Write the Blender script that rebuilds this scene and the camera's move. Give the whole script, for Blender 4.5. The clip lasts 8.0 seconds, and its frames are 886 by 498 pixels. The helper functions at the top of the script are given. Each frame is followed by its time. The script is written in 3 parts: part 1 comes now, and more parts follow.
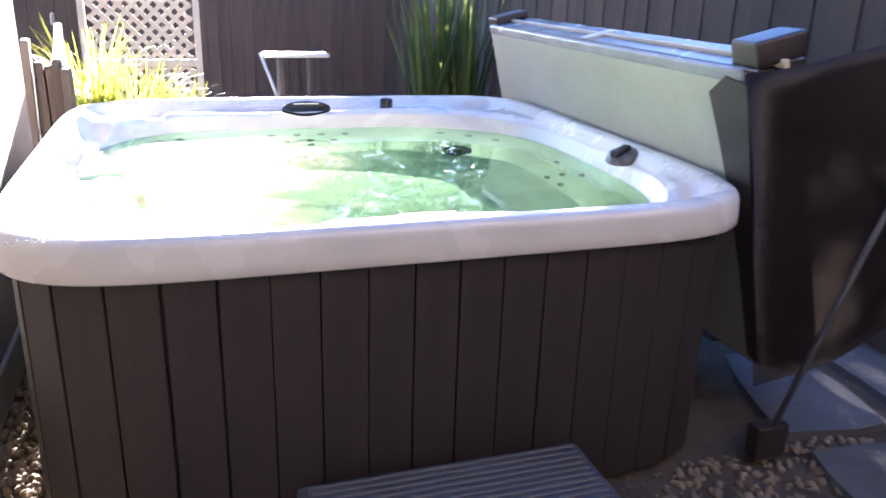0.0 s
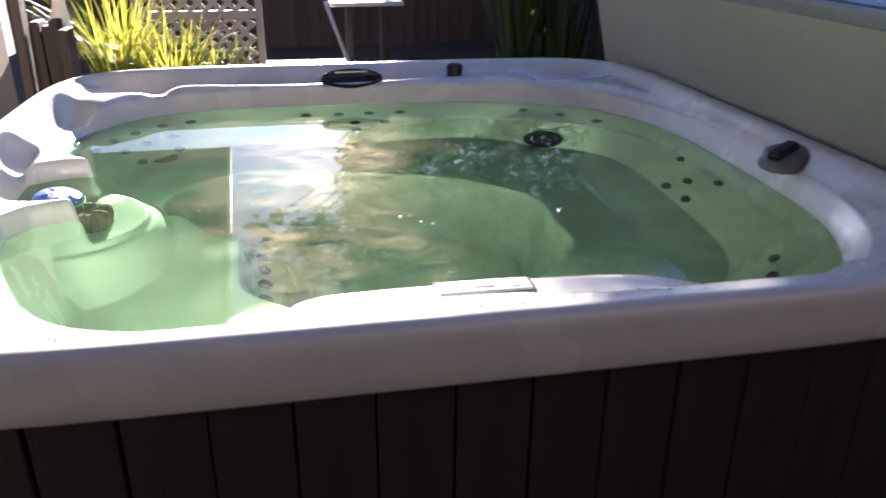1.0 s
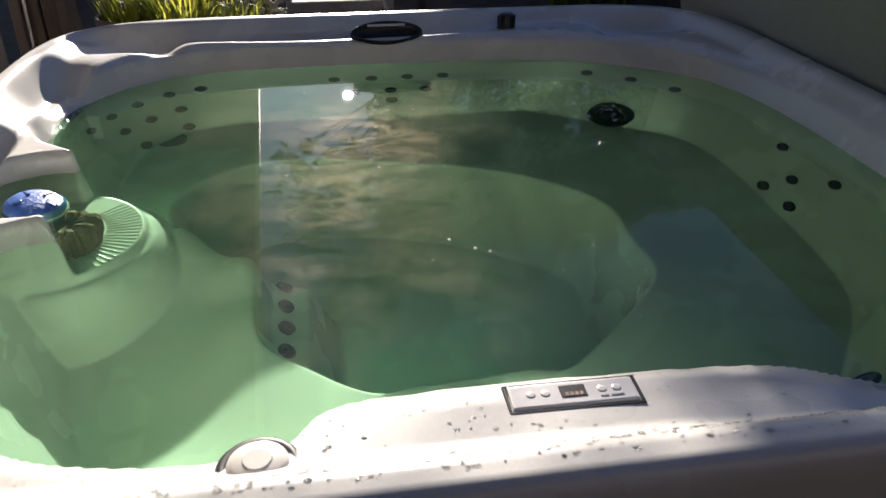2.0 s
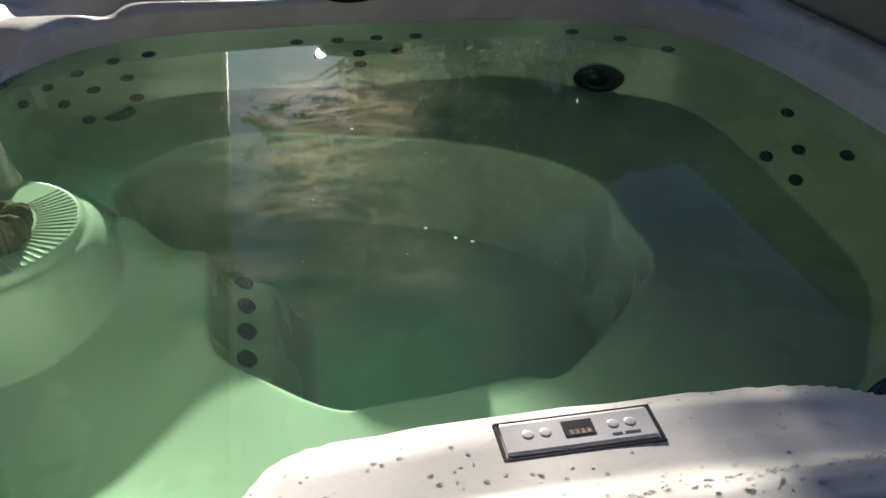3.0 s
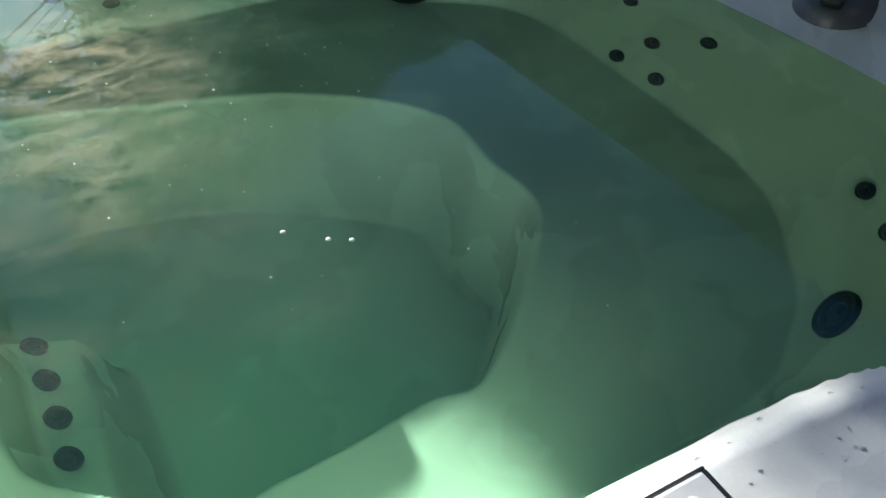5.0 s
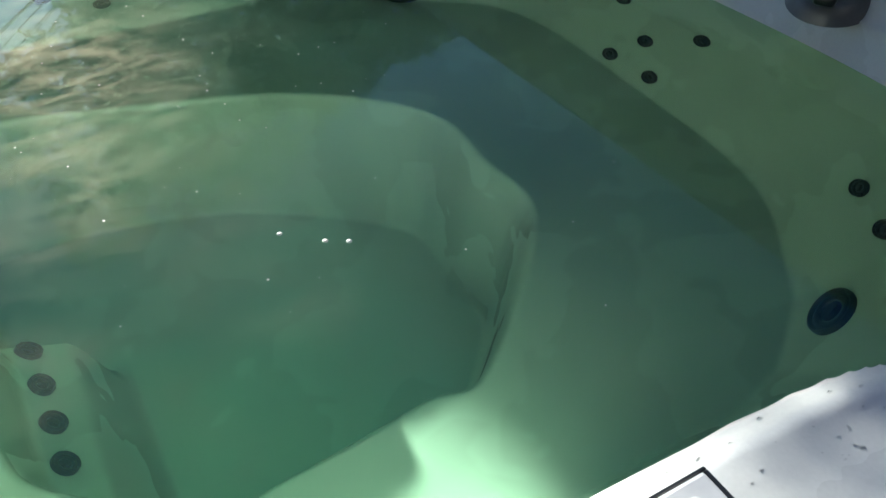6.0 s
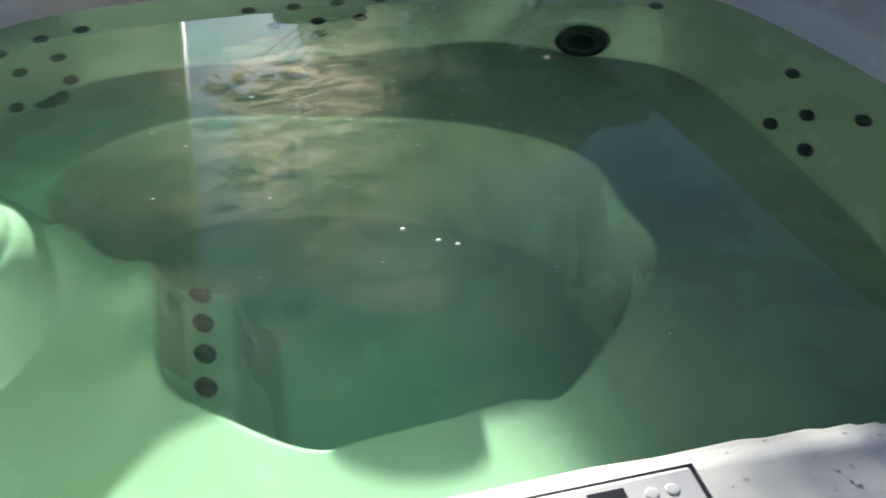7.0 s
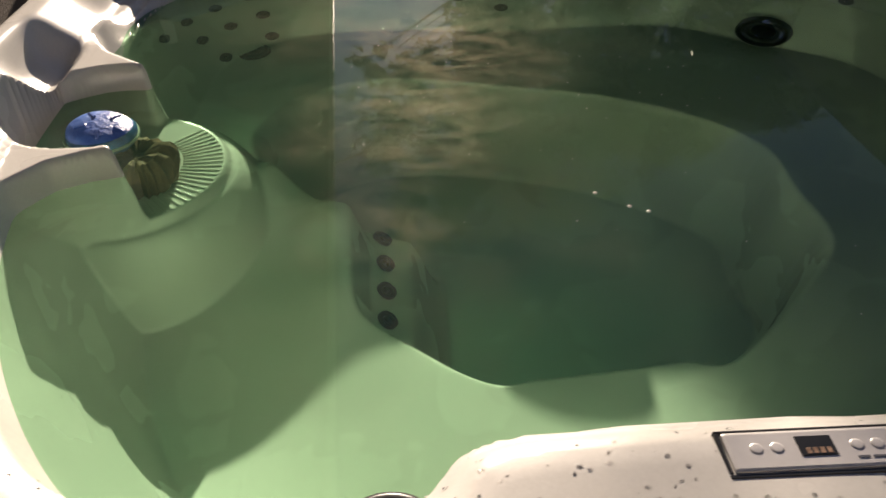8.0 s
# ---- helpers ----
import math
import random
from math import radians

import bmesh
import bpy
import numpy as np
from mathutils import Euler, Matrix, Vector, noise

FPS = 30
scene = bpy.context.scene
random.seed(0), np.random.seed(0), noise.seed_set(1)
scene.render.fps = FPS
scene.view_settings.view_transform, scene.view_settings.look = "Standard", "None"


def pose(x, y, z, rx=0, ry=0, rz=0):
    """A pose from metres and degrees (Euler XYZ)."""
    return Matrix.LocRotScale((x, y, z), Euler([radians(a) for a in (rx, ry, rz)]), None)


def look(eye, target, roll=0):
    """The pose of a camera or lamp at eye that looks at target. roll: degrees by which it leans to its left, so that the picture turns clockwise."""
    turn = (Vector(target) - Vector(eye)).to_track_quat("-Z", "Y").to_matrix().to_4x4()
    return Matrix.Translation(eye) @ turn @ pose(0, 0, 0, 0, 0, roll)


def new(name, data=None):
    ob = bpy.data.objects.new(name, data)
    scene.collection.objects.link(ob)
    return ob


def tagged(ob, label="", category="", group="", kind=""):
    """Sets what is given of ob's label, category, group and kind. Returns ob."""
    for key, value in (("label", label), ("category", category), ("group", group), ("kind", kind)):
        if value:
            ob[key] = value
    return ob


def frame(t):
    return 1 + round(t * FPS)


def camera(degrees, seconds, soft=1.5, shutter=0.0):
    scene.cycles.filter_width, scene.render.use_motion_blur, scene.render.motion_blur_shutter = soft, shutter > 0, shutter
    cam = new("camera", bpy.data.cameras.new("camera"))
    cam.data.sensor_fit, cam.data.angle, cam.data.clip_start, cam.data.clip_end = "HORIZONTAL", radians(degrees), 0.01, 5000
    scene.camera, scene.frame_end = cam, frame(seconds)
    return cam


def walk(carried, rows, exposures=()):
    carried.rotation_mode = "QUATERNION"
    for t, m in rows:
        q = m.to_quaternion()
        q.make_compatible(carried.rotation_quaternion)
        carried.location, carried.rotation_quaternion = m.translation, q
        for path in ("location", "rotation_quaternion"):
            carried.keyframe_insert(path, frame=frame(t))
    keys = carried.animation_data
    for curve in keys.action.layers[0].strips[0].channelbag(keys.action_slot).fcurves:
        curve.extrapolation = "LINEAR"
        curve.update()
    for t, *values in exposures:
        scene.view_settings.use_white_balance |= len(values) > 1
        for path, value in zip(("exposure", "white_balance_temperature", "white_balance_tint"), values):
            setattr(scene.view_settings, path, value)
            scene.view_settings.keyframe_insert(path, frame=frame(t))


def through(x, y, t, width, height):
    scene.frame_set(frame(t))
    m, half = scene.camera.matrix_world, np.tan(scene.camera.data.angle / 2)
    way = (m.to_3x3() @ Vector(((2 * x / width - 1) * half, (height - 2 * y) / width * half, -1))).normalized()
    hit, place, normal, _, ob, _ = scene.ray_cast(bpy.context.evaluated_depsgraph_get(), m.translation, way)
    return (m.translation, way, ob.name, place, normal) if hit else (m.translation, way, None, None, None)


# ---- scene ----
cam = camera(59.46, 8.0, shutter=0.3)
PATH = [
    (0.0, pose(-0.577, -2.804, 1.468, 70.78, -1.83, -18.02)),
    (0.3, pose(-0.441, -2.557, 1.437, 69.45, -0.89, -15.27)),
    (0.5, pose(-0.372, -2.390, 1.446, 67.95, -0.78, -15.49)),
    (0.7, pose(-0.336, -2.243, 1.427, 67.39, -0.47, -15.56)),
    (1.0, pose(-0.269, -2.009, 1.428, 66.65, -0.38, -11.23)),
    (1.5, pose(-0.227, -1.766, 1.476, 62.50, 0.45, -6.66)),
    (1.7, pose(-0.239, -1.692, 1.476, 61.71, 0.25, -7.43)),
    (2.8, pose(-0.243, -1.432, 1.445, 58.14, 0.01, -10.74)),
    (3.0, pose(-0.212, -1.418, 1.433, 57.66, 0.04, -10.86)),
    (3.5, pose(-0.188, -1.302, 1.400, 54.62, 0.17, -16.11)),
    (4.0, pose(-0.213, -1.161, 1.385, 51.85, 1.03, -24.95)),
    (4.5, pose(-0.230, -1.094, 1.363, 50.93, 0.31, -28.62)),
    (6.0, pose(-0.238, -1.072, 1.366, 50.32, -0.08, -30.62)),
    (6.5, pose(-0.244, -1.105, 1.386, 51.67, 0.07, -25.83)),
    (7.0, pose(-0.188, -1.241, 1.390, 54.75, 0.86, -13.82)),
    (7.5, pose(-0.219, -1.326, 1.394, 56.25, 1.58, -3.17)),
    (8.0, pose(-0.317, -1.314, 1.403, 53.85, 0.66, -3.64)),
]
# metering drifts as the bright glare leaves the picture
walk(cam, PATH, exposures=((0.0, 5.10, 5600, 22), (0.5, 3.37, 6000, 24), (1.0, 3.05, 5900, 24), (1.5, 2.15, 5950, 20), (3.0, 1.48, 5900, 14), (3.5, 1.40, 5750, 11),
                                (4.5, 2.12, 5300, 6), (6.0, 2.38, 5300, 4), (6.5, 2.50, 5250, 2), (7.0, 2.22, 5600, 8), (8.0, 1.12, 6750, 20)))

# ---- light ----
SUN_DIR = Vector((0.028, 0.950, 0.308)).normalized()
world = bpy.data.worlds.new("sky")
scene.world = world
world.use_nodes = True
wn = world.node_tree.nodes
sky = wn.new("ShaderNodeTexSky")
sky.sky_type, sky.sun_disc = "NISHITA", False
sky.air_density, sky.dust_density, sky.ozone_density = 1.0, 0.7, 6.0
sky.sun_elevation, sky.sun_rotation = math.asin(SUN_DIR.z), math.atan2(SUN_DIR.x, SUN_DIR.y)
wn["Background"].inputs["Strength"].default_value = 0.027
world.node_tree.links.new(sky.outputs["Color"], wn["Background"].inputs["Color"])
sun_data = bpy.data.lights.new("sun", "SUN")
sun_data.energy, sun_data.angle, sun_data.color = 5.0, radians(0.55), (1.0, 0.87, 0.68)
sun = new("sun", sun_data)
sun.matrix_world = look(SUN_DIR * 30, (0, 0, 0))


# ---- materials ----
def material(name, base, rough=0.5, vary=0.15, scale=6.0, fine=60.0, bump=0.0, bump_scale=80.0, metal=0.0, coat=0.0,
             tint=None, stretch=(1, 1, 1), per_object=0.0, spec=0.5):
    """Principled surface with variation at two scales, relief and an optional random shift for each object."""
    m = bpy.data.materials.new(name)
    m.use_nodes = True
    nt = m.node_tree
    n, link = nt.nodes, nt.links.new
    b = n["Principled BSDF"]
    b.inputs["Metallic"].default_value = metal
    b.inputs["Coat Weight"].default_value = coat
    b.inputs["Coat Roughness"].default_value = 0.08
    b.inputs["Specular IOR Level"].default_value = spec
    tc, mp = n.new("ShaderNodeTexCoord"), n.new("ShaderNodeMapping")
    mp.inputs["Scale"].default_value = stretch
    link(tc.outputs["Object"], mp.inputs["Vector"])
    big, small = n.new("ShaderNodeTexNoise"), n.new("ShaderNodeTexNoise")
    for t, s, d in ((big, scale, 3.0), (small, fine, 4.0)):
        t.inputs["Scale"].default_value, t.inputs["Detail"].default_value = s, d
        link(mp.outputs["Vector"], t.inputs["Vector"])
    mixn = n.new("ShaderNodeMath")
    mixn.operation = "MULTIPLY_ADD"
    link(small.outputs["Fac"], mixn.inputs[0])
    mixn.inputs[1].default_value = 0.45
    link(big.outputs["Fac"], mixn.inputs[2])
    fac = mixn.outputs[0]
    if per_object:
        info, add = n.new("ShaderNodeObjectInfo"), n.new("ShaderNodeMath")
        add.operation = "MULTIPLY_ADD"
        link(info.outputs["Random"], add.inputs[0])
        add.inputs[1].default_value = per_object
        link(fac, add.inputs[2])
        fac = add.outputs[0]
    ramp = n.new("ShaderNodeValToRGB")
    lo, hi = ramp.color_ramp.elements
    lo.position, hi.position = 0.42, 1.02 + per_object
    dark = [c * (1 - vary) for c in base]
    light = list(tint) if tint else [min(1.0, c * (1 + vary)) for c in base]
    lo.color, hi.color = (*dark, 1), (*light, 1)
    link(fac, ramp.inputs["Fac"])
    link(ramp.outputs["Color"], b.inputs["Base Color"])
    rr = n.new("ShaderNodeMapRange")
    rr.inputs["To Min"].default_value, rr.inputs["To Max"].default_value = rough * 0.8, min(1.0, rough * 1.2)
    link(big.outputs["Fac"], rr.inputs["Value"])
    link(rr.outputs["Result"], b.inputs["Roughness"])
    if bump:
        relief, bn = n.new("ShaderNodeTexNoise"), n.new("ShaderNodeBump")
        relief.inputs["Scale"].default_value, relief.inputs["Detail"].default_value = bump_scale, 5.0
        link(mp.outputs["Vector"], relief.inputs["Vector"])
        bn.inputs["Strength"].default_value, bn.inputs["Distance"].default_value = bump, 0.01
        link(relief.outputs["Fac"], bn.inputs["Height"])
        link(bn.outputs["Normal"], b.inputs["Normal"])
    return m


ACRYLIC = material("pearl_acrylic", (0.63, 0.622, 0.585), 0.27, 0.08, 5, 220, 0.02, 300, tint=(0.69, 0.682, 0.645), coat=0.4)
CABINET = material("brown_cabinet", (0.029, 0.022, 0.021), 0.6, 0.22, 3, 40, 0.2, 30, stretch=(6, 6, 0.7), per_object=0.06)
BLACK = material("black_plastic", (0.012, 0.013, 0.014), 0.35, 0.3, 20, 90)
GREY = material("grey_plastic", (0.10, 0.105, 0.12), 0.32, 0.2, 20, 90, coat=0.2)
SILVER = material("silver_plastic", (0.62, 0.61, 0.60), 0.3, 0.08, 20, 120, metal=0.2)
PALE = material("pale_plastic", (0.68, 0.66, 0.61), 0.3, 0.08, 20, 120)
BLUE = material("blue_filter_cap", (0.035, 0.10, 0.42), 0.35, 0.25, 25, 120, 0.3, 90, tint=(0.09, 0.21, 0.58))
RUST = material("brown_filter", (0.15, 0.080, 0.045), 0.75, 0.5, 14, 80, 0.6, 40)
LINER = material("cover_liner", (0.30, 0.305, 0.27), 0.6, 0.12, 3, 70, 0.08, 60)
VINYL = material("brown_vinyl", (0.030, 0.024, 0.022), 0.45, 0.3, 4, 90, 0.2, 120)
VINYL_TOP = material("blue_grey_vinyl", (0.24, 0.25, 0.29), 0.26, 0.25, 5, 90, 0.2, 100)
STUCCO = material("beige_stucco", (0.22, 0.185, 0.150), 0.9, 0.12, 2, 60, 0.5, 120)
DARKWOOD = material("weathered_fence", (0.060, 0.044, 0.034), 0.85, 0.45, 3, 30, 0.5, 22, stretch=(5, 5, 0.5), per_object=0.25)
LATTICE = material("painted_lattice", (0.60, 0.53, 0.42), 0.7, 0.15, 5, 60, 0.2, 60)
PLANK = material("dark_plank", (0.040, 0.032, 0.028), 0.7, 0.4, 4, 40, 0.4, 30, stretch=(6, 6, 0.6), per_object=0.25)
CONCRETE = material("pale_concrete", (0.36, 0.33, 0.29), 0.9, 0.2, 4, 60, 0.5, 90)
SLATE = material("slate_flag", (0.105, 0.105, 0.11), 0.75, 0.25, 3, 40, 0.5, 30, per_object=0.2)
SOIL = material("gravel_soil", (0.085, 0.068, 0.052), 0.95, 0.5, 5, 60, 0.9, 70)
PEBBLE = material("pebbles", (0.22, 0.17, 0.12), 0.85, 0.4, 8, 60, 0.3, 60, per_object=0.3)
STEPGREY = material("blue_grey_step", (0.075, 0.08, 0.095), 0.5, 0.2, 4, 60, 0.2, 60)
POT = material("dark_pot", (0.085, 0.055, 0.04), 0.7, 0.3, 6, 60, 0.3, 40)
BARK = material("bark", (0.09, 0.065, 0.045), 0.9, 0.4, 5, 40, 0.8, 25, stretch=(3, 3, 0.6))
ROOF = material("roof_tiles", (0.14, 0.09, 0.07), 0.85, 0.3, 4, 40, 0.4, 30)
WHITEWOOD = material("white_board", (0.70, 0.68, 0.62), 0.6, 0.1, 6, 60, 0.2, 50)


def leafy(name, dark, light, through=0.45):
    """Thin leaf surface that lets part of the sun through, varied leaf by leaf."""
    m = bpy.data.materials.new(name)
    m.use_nodes = True
    n, link = m.node_tree.nodes, m.node_tree.links.new
    b = n["Principled BSDF"]
    b.inputs["Roughness"].default_value = 0.45
    geo, ramp = n.new("ShaderNodeNewGeometry"), n.new("ShaderNodeValToRGB")
    ramp.color_ramp.elements[0].color, ramp.color_ramp.elements[1].color = (*dark, 1), (*light, 1)
    link(geo.outputs["Random Per Island"], ramp.inputs["Fac"])
    link(ramp.outputs["Color"], b.inputs["Base Color"])
    tr, mix = n.new("ShaderNodeBsdfTranslucent"), n.new("ShaderNodeMixShader")
    link(ramp.outputs["Color"], tr.inputs["Color"])
    mix.inputs["Fac"].default_value = through
    link(b.outputs["BSDF"], mix.inputs[1])
    link(tr.outputs["BSDF"], mix.inputs[2])
    link(mix.outputs["Shader"], n["Material Output"].inputs["Surface"])
    return m


LEAF = leafy("tree_leaf", (0.030, 0.070, 0.018), (0.11, 0.16, 0.04), 0.14)
GRASS = leafy("grass_leaf", (0.15, 0.20, 0.02), (0.46, 0.45, 0.07), 0.5)
STRAP = leafy("strap_leaf", (0.05, 0.09, 0.02), (0.14, 0.19, 0.05), 0.4)


def water_material():
    """Slightly cloudy spa water with a thin streaky film of dust and pollen on it."""
    m = bpy.data.materials.new("spa_water")
    m.use_nodes = True
    n, link = m.node_tree.nodes, m.node_tree.links.new
    n.remove(n["Principled BSDF"])
    through_water, gloss, fresnel, mix = n.new("ShaderNodeBsdfRefraction"), n.new("ShaderNodeBsdfGlossy"), n.new("ShaderNodeFresnel"), n.new("ShaderNodeMixShader")
    through_water.inputs["Color"].default_value = (0.355, 0.61, 0.415, 1)
    through_water.inputs["Roughness"].default_value, gloss.inputs["Roughness"].default_value = 0.0, 0.0
    through_water.inputs["IOR"].default_value = fresnel.inputs["IOR"].default_value = 1.33
    link(fresnel.outputs["Fac"], mix.inputs["Fac"])
    link(through_water.outputs["BSDF"], mix.inputs[1])
    link(gloss.outputs["BSDF"], mix.inputs[2])
    # dust film: streaks drawn out across the tub, glinting towards the light
    geo, stretch, streak, ramp = n.new("ShaderNodeNewGeometry"), n.new("ShaderNodeMapping"), n.new("ShaderNodeTexNoise"), n.new("ShaderNodeMapRange")
    stretch.inputs["Scale"].default_value = (6.0, 11.0, 1.0)
    stretch.inputs["Rotation"].default_value = (0, 0, radians(-6))
    streak.inputs["Scale"].default_value, streak.inputs["Detail"].default_value = 1.6, 9.0
    streak.inputs["Roughness"].default_value, streak.inputs["Distortion"].default_value = 0.66, 0.9
    ramp.inputs["From Min"].default_value, ramp.inputs["From Max"].default_value = 0.36, 0.70
    ramp.inputs["To Min"].default_value, ramp.inputs["To Max"].default_value = 0.0003, 0.0060
    link(geo.outputs["Position"], stretch.inputs["Vector"])
    link(stretch.outputs["Vector"], streak.inputs["Vector"])
    link(streak.outputs["Fac"], ramp.inputs["Value"])
    dust, film = n.new("ShaderNodeBsdfGlossy"), n.new("ShaderNodeMixShader")
    dust.inputs["Color"].default_value, dust.inputs["Roughness"].default_value = (0.95, 0.82, 0.60, 1), 0.45
    drift, patches, both = n.new("ShaderNodeTexNoise"), n.new("ShaderNodeMapRange"), n.new("ShaderNodeMath")
    drift.inputs["Scale"].default_value, drift.inputs["Detail"].default_value, drift.inputs["Distortion"].default_value = 4.2, 5.0, 0.6
    patches.inputs["From Min"].default_value, patches.inputs["From Max"].default_value = 0.40, 0.62
    patches.inputs["To Min"].default_value, patches.inputs["To Max"].default_value = 0.25, 1.2
    both.operation = "MULTIPLY"
    link(geo.outputs["Position"], drift.inputs["Vector"])
    link(drift.outputs["Fac"], patches.inputs["Value"])
    link(ramp.outputs["Result"], both.inputs[0])
    link(patches.outputs["Result"], both.inputs[1])
    link(both.outputs["Value"], film.inputs["Fac"])
    link(mix.outputs["Shader"], film.inputs[1])
    link(dust.outputs["BSDF"], film.inputs[2])
    # faint cloudiness of the water itself
    cloud, murk = n.new("ShaderNodeBsdfDiffuse"), n.new("ShaderNodeMixShader")
    cloud.inputs["Color"].default_value = (0.10, 0.33, 0.23, 1)
    murk.inputs["Fac"].default_value = 0.05
    link(film.outputs["Shader"], murk.inputs[1])
    link(cloud.outputs["BSDF"], murk.inputs[2])
    link(murk.outputs["Shader"], n["Material Output"].inputs["Surface"])
    return m


WATER = water_material()


# ---- mesh helpers ----
def mesh_from(name, verts, faces, mat, smooth=False):
    me = bpy.data.meshes.new(name)
    me.from_pydata([tuple(v) for v in verts], [], [tuple(f) for f in faces])
    if smooth:
        me.polygons.foreach_set("use_smooth", [True] * len(me.polygons))
    if mat:
        me.materials.append(mat)
    me.update()
    return me


def part(name, bm, mat, parent, label="", smooth=False, m=None):
    me = bm if isinstance(bm, bpy.types.Mesh) else bpy.data.meshes.new(name)
    if me is not bm:
        bmesh.ops.recalc_face_normals(bm, faces=bm.faces)
        bm.to_mesh(me)
        bm.free()
        me.materials.append(mat)
        if smooth:
            me.polygons.foreach_set("use_smooth", [True] * len(me.polygons))
    ob = new(name, me)
    if m is not None:
        ob.matrix_basis = m
    ob.parent = parent
    if label:
        ob["label"] = label
    return ob


def thing(name, label, category, at=(0, 0, 0), group="", kind="", rz=0.0):
    ob = new(name)
    ob.matrix_basis = pose(*at, 0, 0, rz)
    return tagged(ob, label, category, group, kind)


def box(bm, x0, x1, y0, y1, z0, z1, bevel=0.0, seg=2):
    r = bmesh.ops.create_cube(bm, size=1.0)
    for v in r["verts"]:
        v.co = Vector(((x0 + x1) / 2 + v.co.x * (x1 - x0), (y0 + y1) / 2 + v.co.y * (y1 - y0), (z0 + z1) / 2 + v.co.z * (z1 - z0)))
    if bevel:
        edges = list({e for v in r["verts"] for e in v.link_edges})
        bmesh.ops.bevel(bm, geom=edges, offset=bevel, segments=seg, profile=0.6, affect="EDGES")
    return bm


def box_bm(*a, **k):
    return box(bmesh.new(), *a, **k)


def lathe(profile, n=32, sx=1.0, sy=1.0):
    """Turned shape round z from (radius, height) pairs, closed where the radius is 0."""
    bm = bmesh.new()
    rings = []
    for r, z in profile:
        if r <= 0:
            rings.append([bm.verts.new((0, 0, z))])
        else:
            rings.append([bm.verts.new((r * sx * math.cos(2 * math.pi * i / n), r * sy * math.sin(2 * math.pi * i / n), z)) for i in range(n)])
    for a, b in zip(rings, rings[1:]):
        for i in range(n):
            j = (i + 1) % n
            if len(a) == 1:
                bm.faces.new((a[0], b[i], b[j]))
            elif len(b) == 1:
                bm.faces.new((a[i], a[j], b[0]))
            else:
                bm.faces.new((a[i], a[j], b[j], b[i]))
    return bm


def tube(points, radius, n=8, taper=1.0):
    """Round bar along points."""
    bm = bmesh.new()
    pts = [Vector(p) for p in points]
    rings = []
    for k, p in enumerate(pts):
        d = (pts[min(k + 1, len(pts) - 1)] - pts[max(k - 1, 0)]).normalized()
        q = d.to_track_quat("Z", "Y").to_matrix()
        r = radius * (1 + (taper - 1) * k / max(1, len(pts) - 1))
        rings.append([bm.verts.new(p + q @ Vector((r * math.cos(2 * math.pi * i / n), r * math.sin(2 * math.pi * i / n), 0))) for i in range(n)])
    for a, b in zip(rings, rings[1:]):
        for i in range(n):
            bm.faces.new((a[i], a[(i + 1) % n], b[(i + 1) % n], b[i]))
    bm.faces.new(rings[0][::-1])
    bm.faces.new(rings[-1])
    return bm


def facing(p, normal):
    """Pose at p whose z points along normal."""
    q = Vector(normal).normalized().to_track_quat("Z", "Y")
    return Matrix.Translation(p) @ q.to_matrix().to_4x4()


def smooth_loop(pts, per=8):
    """Closed Catmull-Rom loop through pts."""
    p, out = np.array(pts, float), []
    for i in range(len(p)):
        a, b, c, d = p[i - 1], p[i], p[(i + 1) % len(p)], p[(i + 2) % len(p)]
        for t in np.linspace(0, 1, per, endpoint=False):
            out.append(0.5 * (2 * b + (c - a) * t + (2 * a - 5 * b + 4 * c - d) * t ** 2 + (3 * b - a - 3 * c + d) * t ** 3))
    return np.array(out)


def inside_distance(loop, x, y):
    """Signed distance to a closed loop, positive inside, for arrays x and y."""
    q = np.stack([np.ravel(x), np.ravel(y)], 1)
    best = np.full(len(q), 1e9)
    odd = np.zeros(len(q), bool)
    for a, b in zip(loop, np.roll(loop, -1, 0)):
        e, w = b - a, q - a
        t = np.clip((w @ e) / max(1e-12, e @ e), 0, 1)
        best = np.minimum(best, ((w - t[:, None] * e) ** 2).sum(1))
        cross = ((a[1] > q[:, 1]) != (b[1] > q[:, 1]))
        if abs(e[1]) > 1e-12:
            odd ^= cross & (q[:, 0] < a[0] + e[0] * (q[:, 1] - a[1]) / e[1])
    return (np.sqrt(best) * np.where(odd, 1, -1)).reshape(np.shape(x))


def step(a, b, v):
    t = np.clip((v - a) / (b - a), 0, 1)
    return t * t * (3 - 2 * t)


# ---- the spa's form ----
WATER_Z, RIM_Z = 0.784, 0.900
BASIN = smooth_loop([(-0.62, -0.885), (-0.46, -0.925), (-0.33, -0.918), (-0.27, -0.862), (-0.18, -0.846), (0.06, -0.845), (0.28, -0.857),
                     (0.40, -0.890), (0.52, -0.915), (0.70, -0.885), (0.84, -0.790), (0.92, -0.620), (0.955, -0.400), (0.970, 0.0),
                     (0.955, 0.30), (0.90, 0.50), (0.79, 0.665), (0.61, 0.775), (0.32, 0.835), (0.0, 0.853), (-0.35, 0.855), (-0.61, 0.828), (-0.76, 0.755),
                     (-0.86, 0.645), (-0.912, 0.50), (-0.935, 0.20), (-0.93, -0.15), (-0.89, -0.42), (-0.82, -0.62), (-0.72, -0.79)])
